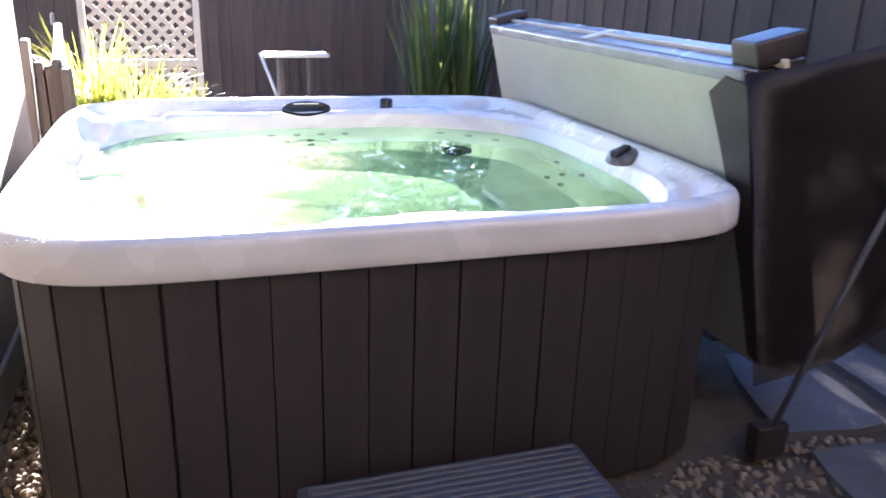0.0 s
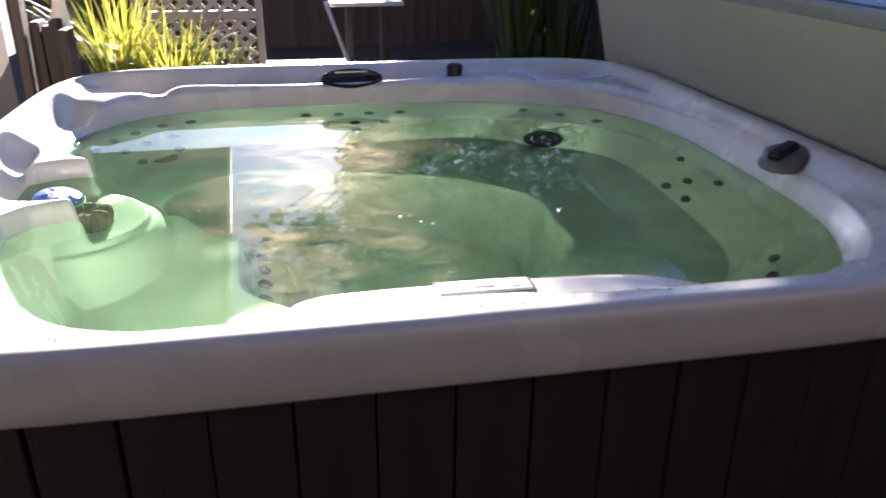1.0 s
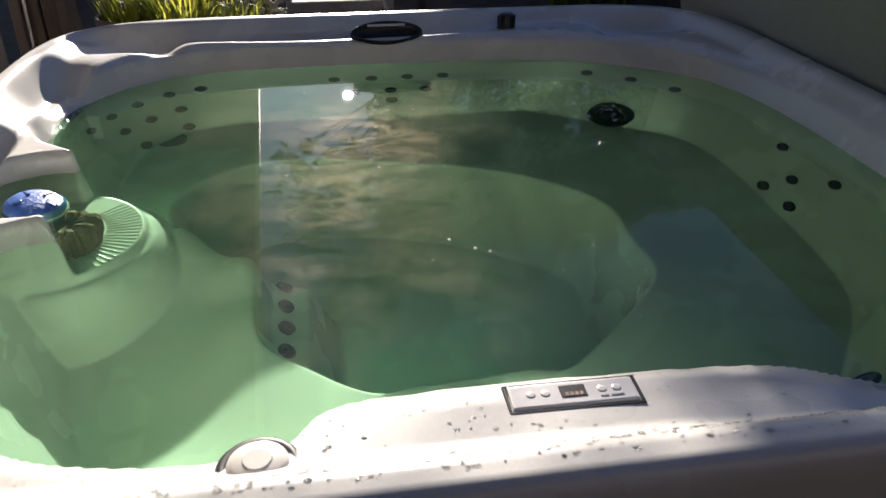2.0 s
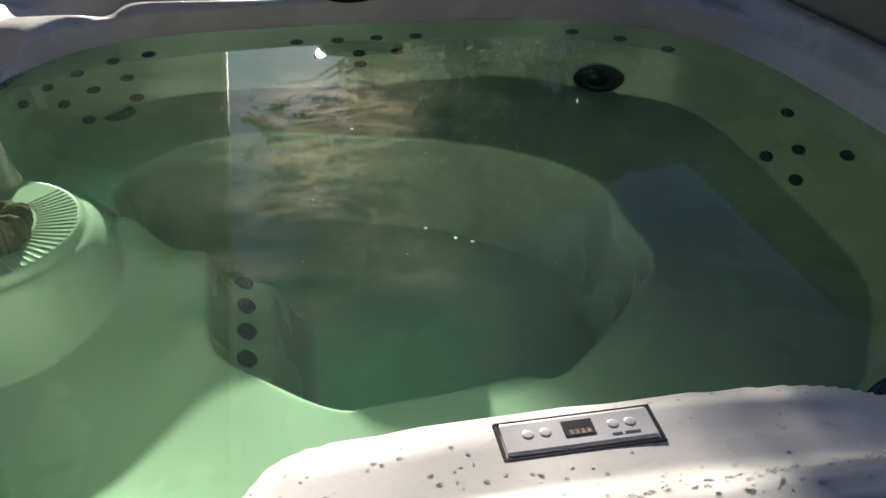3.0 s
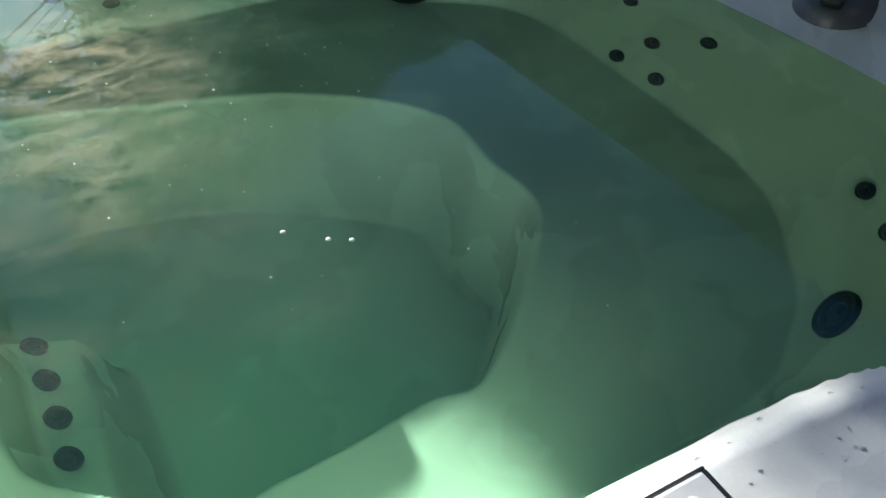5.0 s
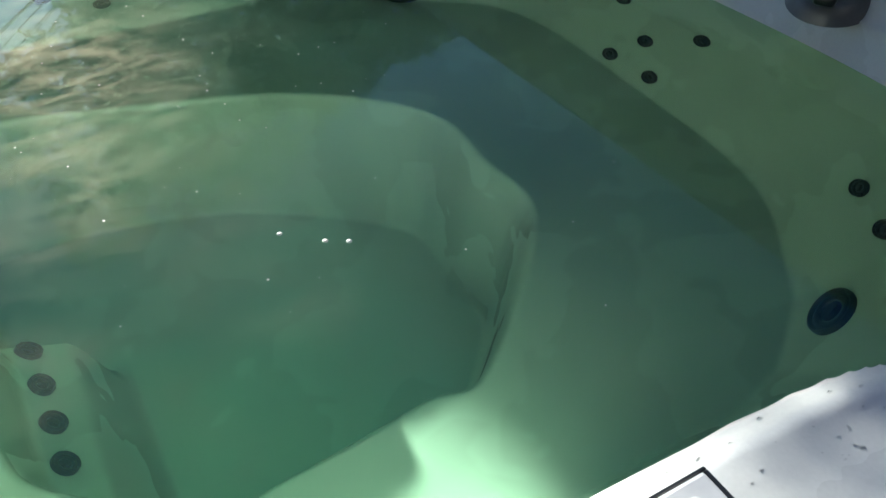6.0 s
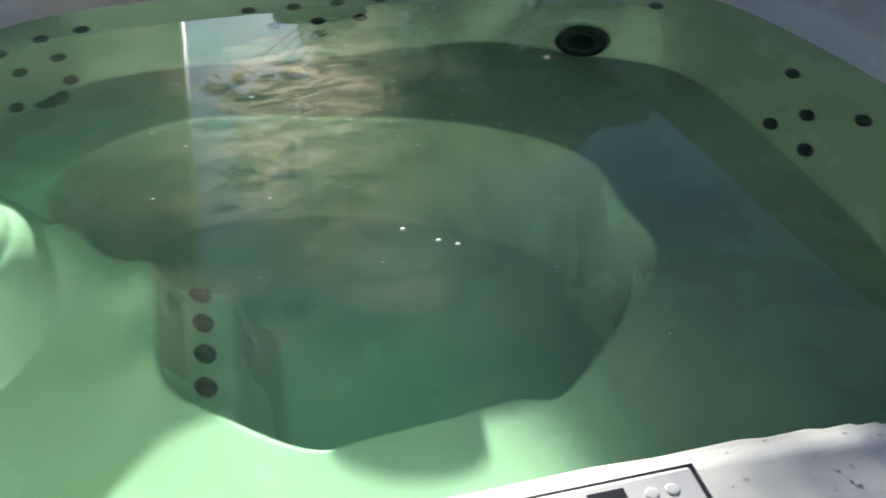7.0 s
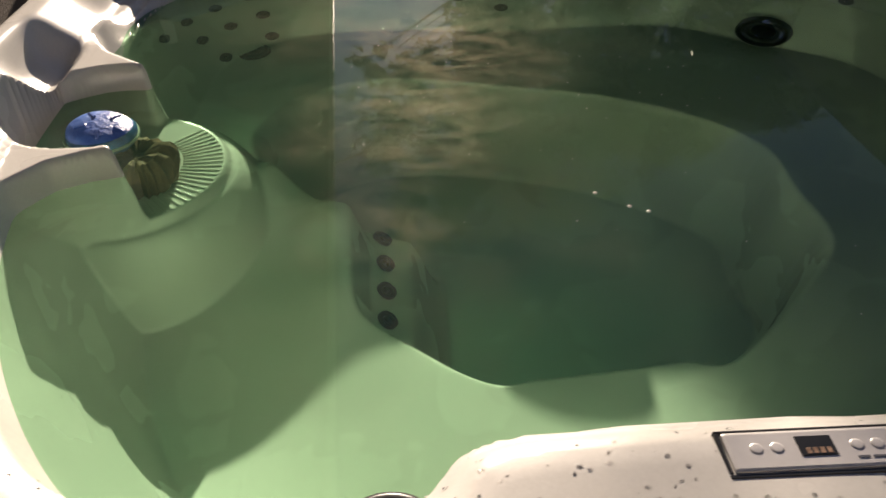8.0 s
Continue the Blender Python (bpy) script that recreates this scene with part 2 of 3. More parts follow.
FOOTWELL = smooth_loop([(-0.415, -0.12), (-0.405, -0.32), (-0.34, -0.40), (-0.21, -0.495), (-0.12, -0.49), (0.09, -0.47), (0.19, -0.47), (0.415, -0.26),
                        (0.43, -0.08), (0.41, 0.10), (0.16, 0.30), (-0.12, 0.40), (-0.38, 0.42), (-0.56, 0.34), (-0.63, 0.20), (-0.585, 0.06), (-0.50, -0.03), (-0.43, -0.06)], 6)
# shelf that carries the filter, with its two pointed horns
SHELF = np.array([(-1.1, 0.36), (-0.955, 0.30), (-0.905, 0.215), (-0.872, 0.168), (-0.806, 0.112), (-0.788, 0.098), (-0.794, 0.080), (-0.84, 0.0), (-0.84, -0.14), (-0.765, -0.222), (-0.750, -0.238),
                  (-0.800, -0.250), (-0.846, -0.274), (-0.890, -0.330), (-0.935, -0.44), (-1.1, -0.52)])
WELL_C, WELL_R, WELL_Z = (-0.826, -0.076), 0.160, 0.625


def spa_height(x, y):
    """Height of the acrylic shell over the plan."""
    x, y = np.asarray(x, float), np.asarray(y, float)
    d = inside_distance(BASIN, x, y)
    f = inside_distance(FOOTWELL, x, y)
    # rim falls gently towards the basin
    rho = (np.abs(x) ** 6.8 + np.abs(y) ** 6.8) ** (1 / 6.8)
    rim = 0.860 + 0.006 * step(0.0, 0.06, -d) + 0.034 * step(0.955, 1.025, rho)
    # wall, then seat
    seat = 0.425 + 0.015 * np.sin(7 * x + 1.0) * np.cos(6 * y) - 0.06 * np.exp(-((x + 0.64) ** 2 + (y + 0.50) ** 2) / 0.035) \
        - 0.03 * np.exp(-((x - 0.66) ** 2 + (y + 0.02) ** 2) / 0.04) - 0.025 * np.exp(-((x + 0.05) ** 2 + (y - 0.6) ** 2) / 0.05)
    # arm ridge between the front lounge and the back bench
    seat = seat + 0.105 * np.exp(-((x + 0.59) ** 2) / 0.005 - ((y + 0.01) ** 2) / np.where(y > -0.01, 0.006, 0.016)) \
        + 0.060 * np.exp(-((x + 0.45) ** 2) / 0.004 - ((y + 0.12) ** 2) / 0.005) + 0.035 * np.exp(-((x + 0.43) ** 2) / 0.003 - ((y + 0.28) ** 2) / 0.010)
    # backs lean further in the two east corners
    reach = 0.150 + 0.17 * np.exp(-((x - 0.72) ** 2 + (y + 0.72) ** 2) / 0.05) + 0.17 * np.exp(-((x - 0.66) ** 2 + (y - 0.62) ** 2) / 0.03)
    w = np.clip(d / reach, 0, 1)
    wall = rim + (seat - rim) * (1 - (1 - w) ** 1.25)
    lip = 0.012 * np.exp(-(d / 0.018) ** 2)
    z = np.where(d > 0, wall, rim) - lip * (d > -0.03)
    floor = 0.045 + 0.008 * np.cos(5 * x)
    steep = step(-0.012, 0.075, f)
    # sloping calf rest along the west side of the footwell
    rest = np.interp(f, [-0.005, 0.025, 0.17, 0.26], [0.0, 0.30, 0.52, 1.0])
    side = step(-0.24, -0.32, x) * step(0.02, -0.04, y)
    drop = steep + (rest - steep) * side
    z = z + (floor - z) * drop
    # filter well: round floor on a flared plinth, between the two horns of the shelf
    rw = np.hypot(x - WELL_C[0], y - WELL_C[1])
    plinth = 0.36 + 0.235 * (1 - step(0.198, 0.315, rw)) + 0.030 * (1 - step(0.186, 0.198, rw))
    z = np.where(rw < 0.315, np.maximum(z, plinth), z)
    s = inside_distance(SHELF, x, y)
    top = 0.834 + 0.05 * step(-0.90, -1.02, x)
    oval_r = np.hypot(x - WELL_C[0], (y - WELL_C[1]) * np.where(y < WELL_C[1], 1.13, 1.0))
    well = 1 - step(-0.016, 0.014, oval_r - WELL_R)
    raised = step(-0.014, 0.009, s) * (1 - well)
    z = np.where((x < -0.60) & (rw < WELL_R), np.minimum(z, WELL_Z), z)
    z = np.where((x < -0.60) & (raised > 0), np.maximum(z, z + (top - z) * raised), z)
    # scooped headrests in the corners and along the back
    for cx, cy, rx, ry, dp in ((-0.835, 0.895, 0.145, 0.085, 0.055), (-0.945, 0.51, 0.062, 0.150, 0.060), (-0.975, 0.08, 0.042, 0.090, 0.050), (-0.20, 0.920, 0.48, 0.036, 0.030),
                               (0.78, 0.86, 0.13, 0.07, 0.035), (0.86, -0.86, 0.10, 0.07, 0.03), (-0.85, -0.84, 0.09, 0.07, 0.025), (0.45, -0.937, 0.275, 0.052, 0.017)):
        z = z - dp * np.exp(-(((x - cx) / rx) ** 4 + ((y - cy) / ry) ** 4)) * (z > 0.79)
    return z


def outline(angle, h):
    c, s = abs(math.cos(angle)), abs(math.sin(angle))
    r = h / (c ** 6.8 + s ** 6.8) ** (1 / 6.8)
    return r * math.cos(angle), r * math.sin(angle)


def spa_shell():
    """The basin and its rim in one skin: square rings that widen to the rounded outline, then the lip that turns down."""
    n = 250
    u = np.linspace(-1, 1, 2 * n + 1)
    gx, gy = np.meshgrid(u, u, indexing="ij")
    m = np.maximum(np.abs(gx), np.abs(gy))
    ang = np.arctan2(gy, gx)
    c, s = np.abs(np.cos(ang)), np.abs(np.sin(ang))
    r = 1.045 / (c ** 6.8 + s ** 6.8) ** (1 / 6.8)
    px, py = m * r * np.cos(ang), m * r * np.sin(ang)
    z = spa_height(px, py)
    verts = np.stack([px.ravel(), py.ravel(), z.ravel()], 1).tolist()
    k = 2 * n + 1
    faces = [(i * k + j, (i + 1) * k + j, (i + 1) * k + j + 1, i * k + j + 1) for i in range(k - 1) for j in range(k - 1)]
    edge = [i * k for i in range(k)] + [(k - 1) * k + j for j in range(1, k)] + [i * k + k - 1 for i in range(k - 2, -1, -1)] + [j for j in range(k - 2, 0, -1)]
    prev = edge
    for h, dz in ((1.054, -0.002), (1.062, -0.008), (1.068, -0.018), (1.071, -0.032), (1.073, -0.07), (1.074, -0.098), (1.070, -0.104), (1.045, -0.104)):
        ring = []
        for e in edge:
            x, y, _ = verts[e]
            ox, oy = outline(math.atan2(y, x), h)
            ring.append(len(verts))
            verts.append((ox, oy, RIM_Z + dz))
        for i in range(len(edge)):
            j = (i + 1) % len(edge)
            faces.append((prev[i], ring[i], ring[j], prev[j]))
        prev = ring
    return mesh_from("shell", verts, faces, ACRYLIC, True)


spa = thing("hot_tub", "square pearl-white hot tub with dark brown slatted cabinet", "hot tub")
shell = part("shell", spa_shell(), None, spa, "glossy pearl-white moulded acrylic shell with seats")


def surface_normal(x, y):
    e = 0.006
    gx = float(spa_height(np.array([x + e]), np.array([y]))[0] - spa_height(np.array([x - e]), np.array([y]))[0]) / (2 * e)
    gy = float(spa_height(np.array([x]), np.array([y + e]))[0] - spa_height(np.array([x]), np.array([y - e]))[0]) / (2 * e)
    return Vector((-gx, -gy, 1)).normalized()


JET_FACE = bpy.data.meshes.new("jet")
bm = lathe([(0, 0.002), (0.45, 0.002), (0.5, 0.006), (0.78, 0.006), (0.86, 0.002), (0.93, 0.012), (1.0, 0.010), (1.04, -0.006)], 20)
bm.to_mesh(JET_FACE)
bm.free()
JET_FACE.materials.append(BLACK)
JET_FACE.polygons.foreach_set("use_smooth", [True] * len(JET_FACE.polygons))


def jet(x, y, r, label="", lift=0.002, deep=0.5):
    nrm = surface_normal(x, y)
    p = Vector((x, y, float(spa_height(np.array([x]), np.array([y]))[0]))) + nrm * lift
    part("jet", JET_FACE, None, spa, label or "round black jet", m=facing(p, nrm) @ Matrix.Diagonal((r, r, deep, 1)))


for q in ((0.903, 0.104), (0.839, 0.053), (0.874, -0.006), (0.903, -0.123), (0.842, -0.065),
          (-0.210, 0.804), (-0.095, 0.802), (0.018, 0.800), (0.131, 0.796), (-0.150, 0.774), (-0.038, 0.773), (0.072, 0.769), (-0.037, 0.752),
          (0.577, 0.709), (0.691, 0.627), (0.796, 0.536),
          (-0.862, 0.466), (-0.833, 0.576), (-0.778, 0.663), (-0.699, 0.732), (-0.611, 0.772),
          (-0.801, 0.563), (-0.744, 0.647), (-0.668, 0.709), (-0.647, 0.673), (-0.752, 0.565), (0.800, -0.565), (0.741, -0.650)):
    jet(*q, 0.0185)
for q in ((-0.369, -0.052), (-0.364, -0.129), (-0.362, -0.202), (-0.361, -0.278)):
    jet(*q, 0.020)
jet(0.606, 0.539, 0.066, "large round black suction grille", 0.014, 3.0)
jet(0.612, -0.688, 0.043, "large round black jet")
jet(-0.687, 0.613, 0.042, "large round dark jet")


# oval recess in the back rim
oval = part("oval_grille", lathe([(0, -0.010), (0.7, -0.008), (0.86, 0.004), (0.95, 0.012), (1.0, 0.008), (1.03, -0.008)], 40, 0.112, 0.040), BLACK, spa,
            "black oval grille", True, facing(Vector((-0.035, 0.880, 0.868)), (0, -0.62, 0.78)))
part("grille_bar", box_bm(-0.06, 0.06, 0.020, 0.027, 0.006, 0.013, bevel=0.003), PALE, oval, "pale bar")

# knobs on the rim
knob = part("air_knob", lathe([(0, 0.036), (0.020, 0.036), (0.026, 0.032), (0.028, 0.0), (0.032, -0.01)], 24), BLACK, spa, "dark air-control knob", True, pose(0.362, 0.925, 0.870))
for i in range(10):
    a = 2 * math.pi * i / 10
    part("knob_rib", box_bm(-0.002, 0.002, -0.003, 0.003, 0.0, 0.030, bevel=0.001), BLACK, knob, m=pose(0.028 * math.cos(a), 0.028 * math.sin(a), 0, 0, 0, math.degrees(a)))
low = part("air_knob", lathe([(0, 0.012), (0.026, 0.012), (0.033, 0.008), (0.035, 0.0), (0.036, -0.012)], 28), PALE, spa, "pale wet air-control knob", True, pose(-0.343, -0.957, 0.861))
part("knob_ring", lathe([(0.036, -0.012), (0.047, -0.010), (0.046, 0.001), (0.041, 0.004), (0.036, 0.002)], 28), BLACK, low, "black ring", True)
part("knob_face", lathe([(0, 0.0135), (0.015, 0.0135), (0.018, 0.011)], 20), PALE, low)


def diverter():
    """Large diverter valve: a round cap with a wedge handle."""
    cap = part("diverter_cap", lathe([(0, 0.016), (0.045, 0.014), (0.058, 0.008), (0.064, -0.004), (0.070, -0.02)], 32), GREY, spa, "grey diverter valve cap", True,
               pose(0.962, -0.315, 0.872, 0, -12, 25))
    bm = box_bm(-0.066, 0.026, -0.018, 0.018, 0.010, 0.032, bevel=0.010, seg=3)
    part("diverter_handle", bm, BLACK, cap, "black wedge handle", True)


diverter()


def control_panel():
    at = pose(0.025, -0.898, 0.865, 1, 0, -0.9)
    panel = part("control_panel", box_bm(-0.078, 0.078, -0.021, 0.021, -0.012, 0.004, bevel=0.0035), SILVER, spa, "silver topside control panel", False, at)
    bm = bmesh.new()
    for a in ((-0.083, 0.083, 0.0214, 0.0246), (-0.083, 0.083, -0.0262, -0.0214), (-0.083, -0.0785, -0.0214, 0.0214), (0.0785, 0.083, -0.0214, 0.0214)):
        box(bm, *a, -0.012, 0.0022, bevel=0.0010, seg=1)
    part("panel_gasket", bm, BLACK, panel, "black recessed gasket")
    screen = part("display", box_bm(-0.016, 0.016, -0.008, 0.013, 0.0036, 0.0048, bevel=0.0005, seg=1), BLACK, panel, "dark display window")
    for i in range(4):
        part("digit_bar", box_bm(-0.0105 + i * 0.006, -0.0065 + i * 0.006, -0.006, 0.000, 0.0046, 0.0052), RUST, screen, "dim amber digit")
    for x in (-0.052, -0.034, 0.036, 0.054):
        part("button", lathe([(0, 0.0047), (0.004, 0.0047), (0.0058, 0.0044), (0.0064, 0.0036)], 18), SILVER, panel, "soft round button", True, pose(x, 0.002, 0))
    for x, w in ((0.036, 0.005), (0.052, 0.008)):
        part("label_bar", box_bm(x - w, x + w, -0.012, -0.010, 0.0038, 0.0046), GREY, panel)


control_panel()

# filter in its well: blue cap with a white band, stained pleats beside it
tilt = facing(Vector((-0.838, -0.072, 0.776)), (0.16, -0.10, 1.0))
lid = part("filter_lid", lathe([(0, 0.022), (0.028, 0.021), (0.048, 0.017), (0.058, 0.008), (0.060, -0.012), (0.058, -0.05), (0, -0.05)], 36), BLUE, spa, "wet blue domed filter cap", True, tilt)
part("filter_band", lathe([(0.058, -0.012), (0.063, -0.010), (0.064, -0.020), (0.058, -0.022)], 36), PALE, lid, "white band of the cap", True)
for i in range(5):
    a = 2 * math.pi * i / 5
    part("cap_slot", box_bm(-0.011, 0.011, -0.003, 0.003, -0.001, 0.003, bevel=0.001, seg=1), BLUE, lid, m=pose(0.034 * math.cos(a), 0.034 * math.sin(a), 0.0188, 0, 12, math.degrees(a)))
bm = bmesh.new()
pn = 60
rings = []
rngf = random.Random(4)
wob = [rngf.uniform(-0.006, 0.006) for _ in range(pn)]
for z, k in ((0.620, 1.0), (0.650, 1.10), (0.690, 1.06), (0.715, 0.92), (0.728, 0.66), (0.722, 0.40), (0.712, 0.20)):
    rings.append([bm.verts.new((-0.775 + (0.058 + 0.006 * (i % 2) + wob[i]) * k * math.cos(2 * math.pi * i / pn),
                                -0.112 + (0.066 + 0.006 * (i % 2) + wob[i]) * k * math.sin(2 * math.pi * i / pn), z + wob[(i * 7) % pn])) for i in range(pn)])
for a, b in zip(rings, rings[1:]):
    for i in range(pn):
        bm.faces.new((a[i], a[(i + 1) % pn], b[(i + 1) % pn], b[i]))
bm.faces.new(rings[-1])
part("filter_pleats", bm, RUST, spa, "brown stained filter pleats")
# combed slots on the base disc beside the filter
for i in range(24):
    a = radians(-62 + 4.7 * i)
    part("disc_rib", box_bm(0.112, 0.182, -0.0022, 0.0022, -0.002, 0.0020, bevel=0.0010, seg=1), ACRYLIC, spa, m=pose(*WELL_C, WELL_Z, 0, 0, math.degrees(a)))


# cabinet
def cabinet():
    # plinth and backing skin
    bm = bmesh.new()
    n = 96
    lo = [bm.verts.new((*outline(2 * math.pi * i / n, 1.018), 0.005)) for i in range(n)]
    hi = [bm.verts.new((*outline(2 * math.pi * i / n, 1.018), 0.797)) for i in range(n)]
    for i in range(n):
        bm.faces.new((lo[i], lo[(i + 1) % n], hi[(i + 1) % n], hi[i]))
    body = part("cabinet_skin", bm, CABINET, spa, "dark brown synthetic-wood cabinet")
    # slats, one object each, along the outline
    pts = [Vector(outline(2 * math.pi * i / 720, 1.030)) for i in range(720)]
    marks, acc = [pts[0]], 0.0
    for a, b in zip(pts, pts[1:] + pts[:1]):
        acc += (b - a).length
        if acc >= 0.118:
            marks.append(b)
            acc = 0.0
    slat = box_bm(-0.0588, 0.0588, -0.012, 0.006, 0.03, 0.795, bevel=0.0018, seg=1)
    me = bpy.data.meshes.new("slat")
    slat.to_mesh(me)
    slat.free()
    me.materials.append(CABINET)
    for a, b in zip(marks, marks[1:] + marks[:1]):
        mid, dirn = (a + b) / 2, (b - a)
        part("slat", me, None, body, m=pose(mid.x, mid.y, 0, 0, 0, math.degrees(math.atan2(dirn.y, dirn.x))) @ Matrix.Diagonal((min(1.0, dirn.length / 0.118), 1, 1, 1)))


cabinet()

# water surface, just inside the shell
steps = [k / 40 for k in range(1, 41)]
wv, nb = [(0.0, 0.0, WATER_Z)] + [(x * k, y * k, WATER_Z) for k in steps for x, y in BASIN], len(BASIN)
wf = [(0, 1 + i, 1 + (i + 1) % nb) for i in range(nb)]
wf += [(1 + k * nb + i, 1 + (k + 1) * nb + i, 1 + (k + 1) * nb + (i + 1) % nb, 1 + k * nb + (i + 1) % nb) for k in range(39) for i in range(nb)]
water_me = mesh_from("water", wv, wf, WATER, True)
water = tagged(new("water", water_me), "still cloudy green-tinted spa water with a dusty film", "water", kind="structure")
water.visible_shadow = False

# ---- specks that float on the water ----
def specks():
    rng = random.Random(17)
    verts, faces = [], []
    spots = [(-0.035, -0.345, 0.0036), (0.007, -0.385, 0.0036), (0.031, -0.400, 0.0036)]
    while len(spots) < 90:
        x, y = rng.gauss(-0.1, 0.28), rng.gauss(0.05, 0.28)
        if inside_distance(BASIN, np.array([x]), np.array([y]))[0] > 0.1 and x > -0.5:
            spots.append((x, y, rng.uniform(0.0006, 0.0021)))
    for x, y, r in spots:
        o = len(verts)
        for k in range(3):
            q, h = r * math.cos(k * 0.62), 0.4 * r * math.sin(k * 0.62)
            verts += [(x + q * math.cos(a * math.pi / 4), y + q * math.sin(a * math.pi / 4), WATER_Z + 0.0004 + h) for a in range(8)]
        for k in range(2):
            faces += [(o + k * 8 + a, o + k * 8 + (a + 1) % 8, o + k * 8 + 8 + (a + 1) % 8, o + k * 8 + 8 + a) for a in range(8)]
        faces.append(tuple(range(o + 16, o + 24)))
    tagged(new("bubbles", mesh_from("bubbles", verts, faces, WHITEWOOD, True)), "tiny pale bubbles floating on the water", "bubbles", kind="stuff")


specks()


# ---- drops on the rim ----
def droplets():
    rng = random.Random(11)
    bm = bmesh.new()
    for _ in range(760):
        x = rng.uniform(-1.0, 0.80) if rng.random() < 0.4 else rng.uniform(-1.0, 0.30)
        y = rng.choice((rng.uniform(-1.03, -0.99), rng.uniform(-1.0, -0.86)))
        h = float(spa_height(np.array([x]), np.array([y]))[0]) if y > -1.03 else 0.89
        r = rng.uniform(0.0008, 0.0026) * (1.25 if y < -0.985 else 0.9)
        bmesh.ops.create_icosphere(bm, subdivisions=1, radius=1.0,
                                   matrix=Matrix.Translation((x, y, h)) @ Matrix.Diagonal((r * rng.uniform(0.8, 2.0), r * rng.uniform(0.8, 1.3), r * 0.5, 1)))
    m = bpy.data.materials.new("drop")
    m.use_nodes = True
    b = m.node_tree.nodes["Principled BSDF"]
    b.inputs["Transmission Weight"].default_value, b.inputs["Roughness"].default_value, b.inputs["IOR"].default_value = 1.0, 0.02, 1.33
    me = bpy.data.meshes.new("water_drops")
    bm.to_mesh(me)
    bm.free()
    me.materials.append(m)
    me.polygons.foreach_set("use_smooth", [True] * len(me.polygons))
    tagged(new("water_drops", me), "beads of water on the tub rim", "water drops", kind="stuff")


droplets()


# ---- ground ----
def ground():
    n = 60
    xs = np.concatenate([np.linspace(-400, -6, 6), np.linspace(-5, 5, n), np.linspace(6, 400, 6)])
    v = [(x, y, (-0.012 + 0.012 * noise.noise(Vector((x * 2, y * 2, 0)))) if abs(x) < 6 and abs(y) < 6 else -0.02) for x in xs for y in xs]
    k = len(xs)
    f = [(i * k + j, (i + 1) * k + j, (i + 1) * k + j + 1, i * k + j + 1) for i in range(k - 1) for j in range(k - 1)]
    tagged(new("ground", mesh_from("ground", v, f, SOIL, True)), "dark bare soil and fine gravel", "ground", kind="structure")


ground()


def pebbles():
    rng = random.Random(3)
    verts, faces = [], []
    base = bmesh.new()
    bmesh.ops.create_icosphere(base, subdivisions=1, radius=1)
    bv, bf = [v.co.copy() for v in base.verts], [[v.index for v in f.verts] for f in base.faces]
    base.free()
    for _ in range(2600):
        zone = rng.random()
        if zone < 0.55:
            x, y = rng.uniform(-1.23, -1.06), rng.uniform(-1.6, 1.4)
        elif zone < 0.8:
            x, y = rng.uniform(0.7, 1.6), rng.uniform(-1.9, -1.0)
        else:
            x, y = rng.uniform(-1.0, 0.9), rng.uniform(1.2, 2.6)
        s, q = rng.uniform(0.006, 0.017), Euler((rng.uniform(0, 6), rng.uniform(0, 6), rng.uniform(0, 6))).to_matrix()
        o = len(verts)
        verts += [(q @ Vector((v.x * s * 1.3, v.y * s, v.z * s * 0.7))) + Vector((x, y, -0.004)) for v in bv]
        faces += [[i + o for i in f] for f in bf]
    tagged(new("pebbles", mesh_from("pebbles", verts, faces, PEBBLE, True)), "loose brown pebbles beside the tub", "pebbles", kind="stuff")


pebbles()


def flagstones():
    """Irregular slate flags beyond the front corner of the tub."""
    rng = random.Random(8)
    flags = thing("flagstone_paving", "grey irregular slate flagstones with wide joints", "paving", kind="structure")
    rows = [((1.20, -1.55), (1.62, -1.62), (1.72, -1.12), (1.30, -1.05)), ((1.70, -1.64), (2.15, -1.60), (2.15, -0.95), (1.78, -1.06)),
            ((1.28, -0.99), (1.74, -1.06), (1.84, -0.42), (1.48, -0.36)), ((1.84, -0.99), (2.15, -0.90), (2.15, -0.25), (1.92, -0.30)),
            ((0.75, -2.25), (1.15, -2.30), (1.22, -1.65), (0.85, -1.60)), ((1.22, -2.30), (1.75, -2.28), (1.66, -1.70), (1.30, -1.62)),
            ((1.82, -2.28), (2.15, -2.3), (2.15, -1.70), (1.75, -1.72)), ((0.10, -2.2), (0.68, -2.24), (0.78, -1.62), (0.2, -1.6)),
            ((-0.62, -2.2), (0.03, -2.2), (0.12, -1.62), (-0.55, -1.62)), ((-1.2, -2.2), (-0.7, -2.2), (-0.62, -1.6), (-1.2, -1.6)),
            ((1.52, -0.28), (2.1, -0.2), (2.1, 0.5), (1.6, 0.5))]
    for quad in rows:
        bm = bmesh.new()
        c = sum((Vector(q) for q in quad), Vector((0, 0))) / 4
        pts = []
        for a, b in zip(quad, quad[1:] + quad[:1]):
            for t in (0.0, 0.33, 0.66):
                p = Vector(a).lerp(Vector(b), t)
                pts.append(p + (c - p).normalized() * (rng.uniform(0.0, 0.035) + (0.03 if t == 0 else 0)))
        top = [bm.verts.new((p.x, p.y, 0.022)) for p in pts]
        f = bm.faces.new(top)
        ext = bmesh.ops.extrude_face_region(bm, geom=[f])
        for v in [g for g in ext["geom"] if isinstance(g, bmesh.types.BMVert)]:
            v.co.z = -0.02
        part("flagstone", bm, SLATE, flags)


flagstones()


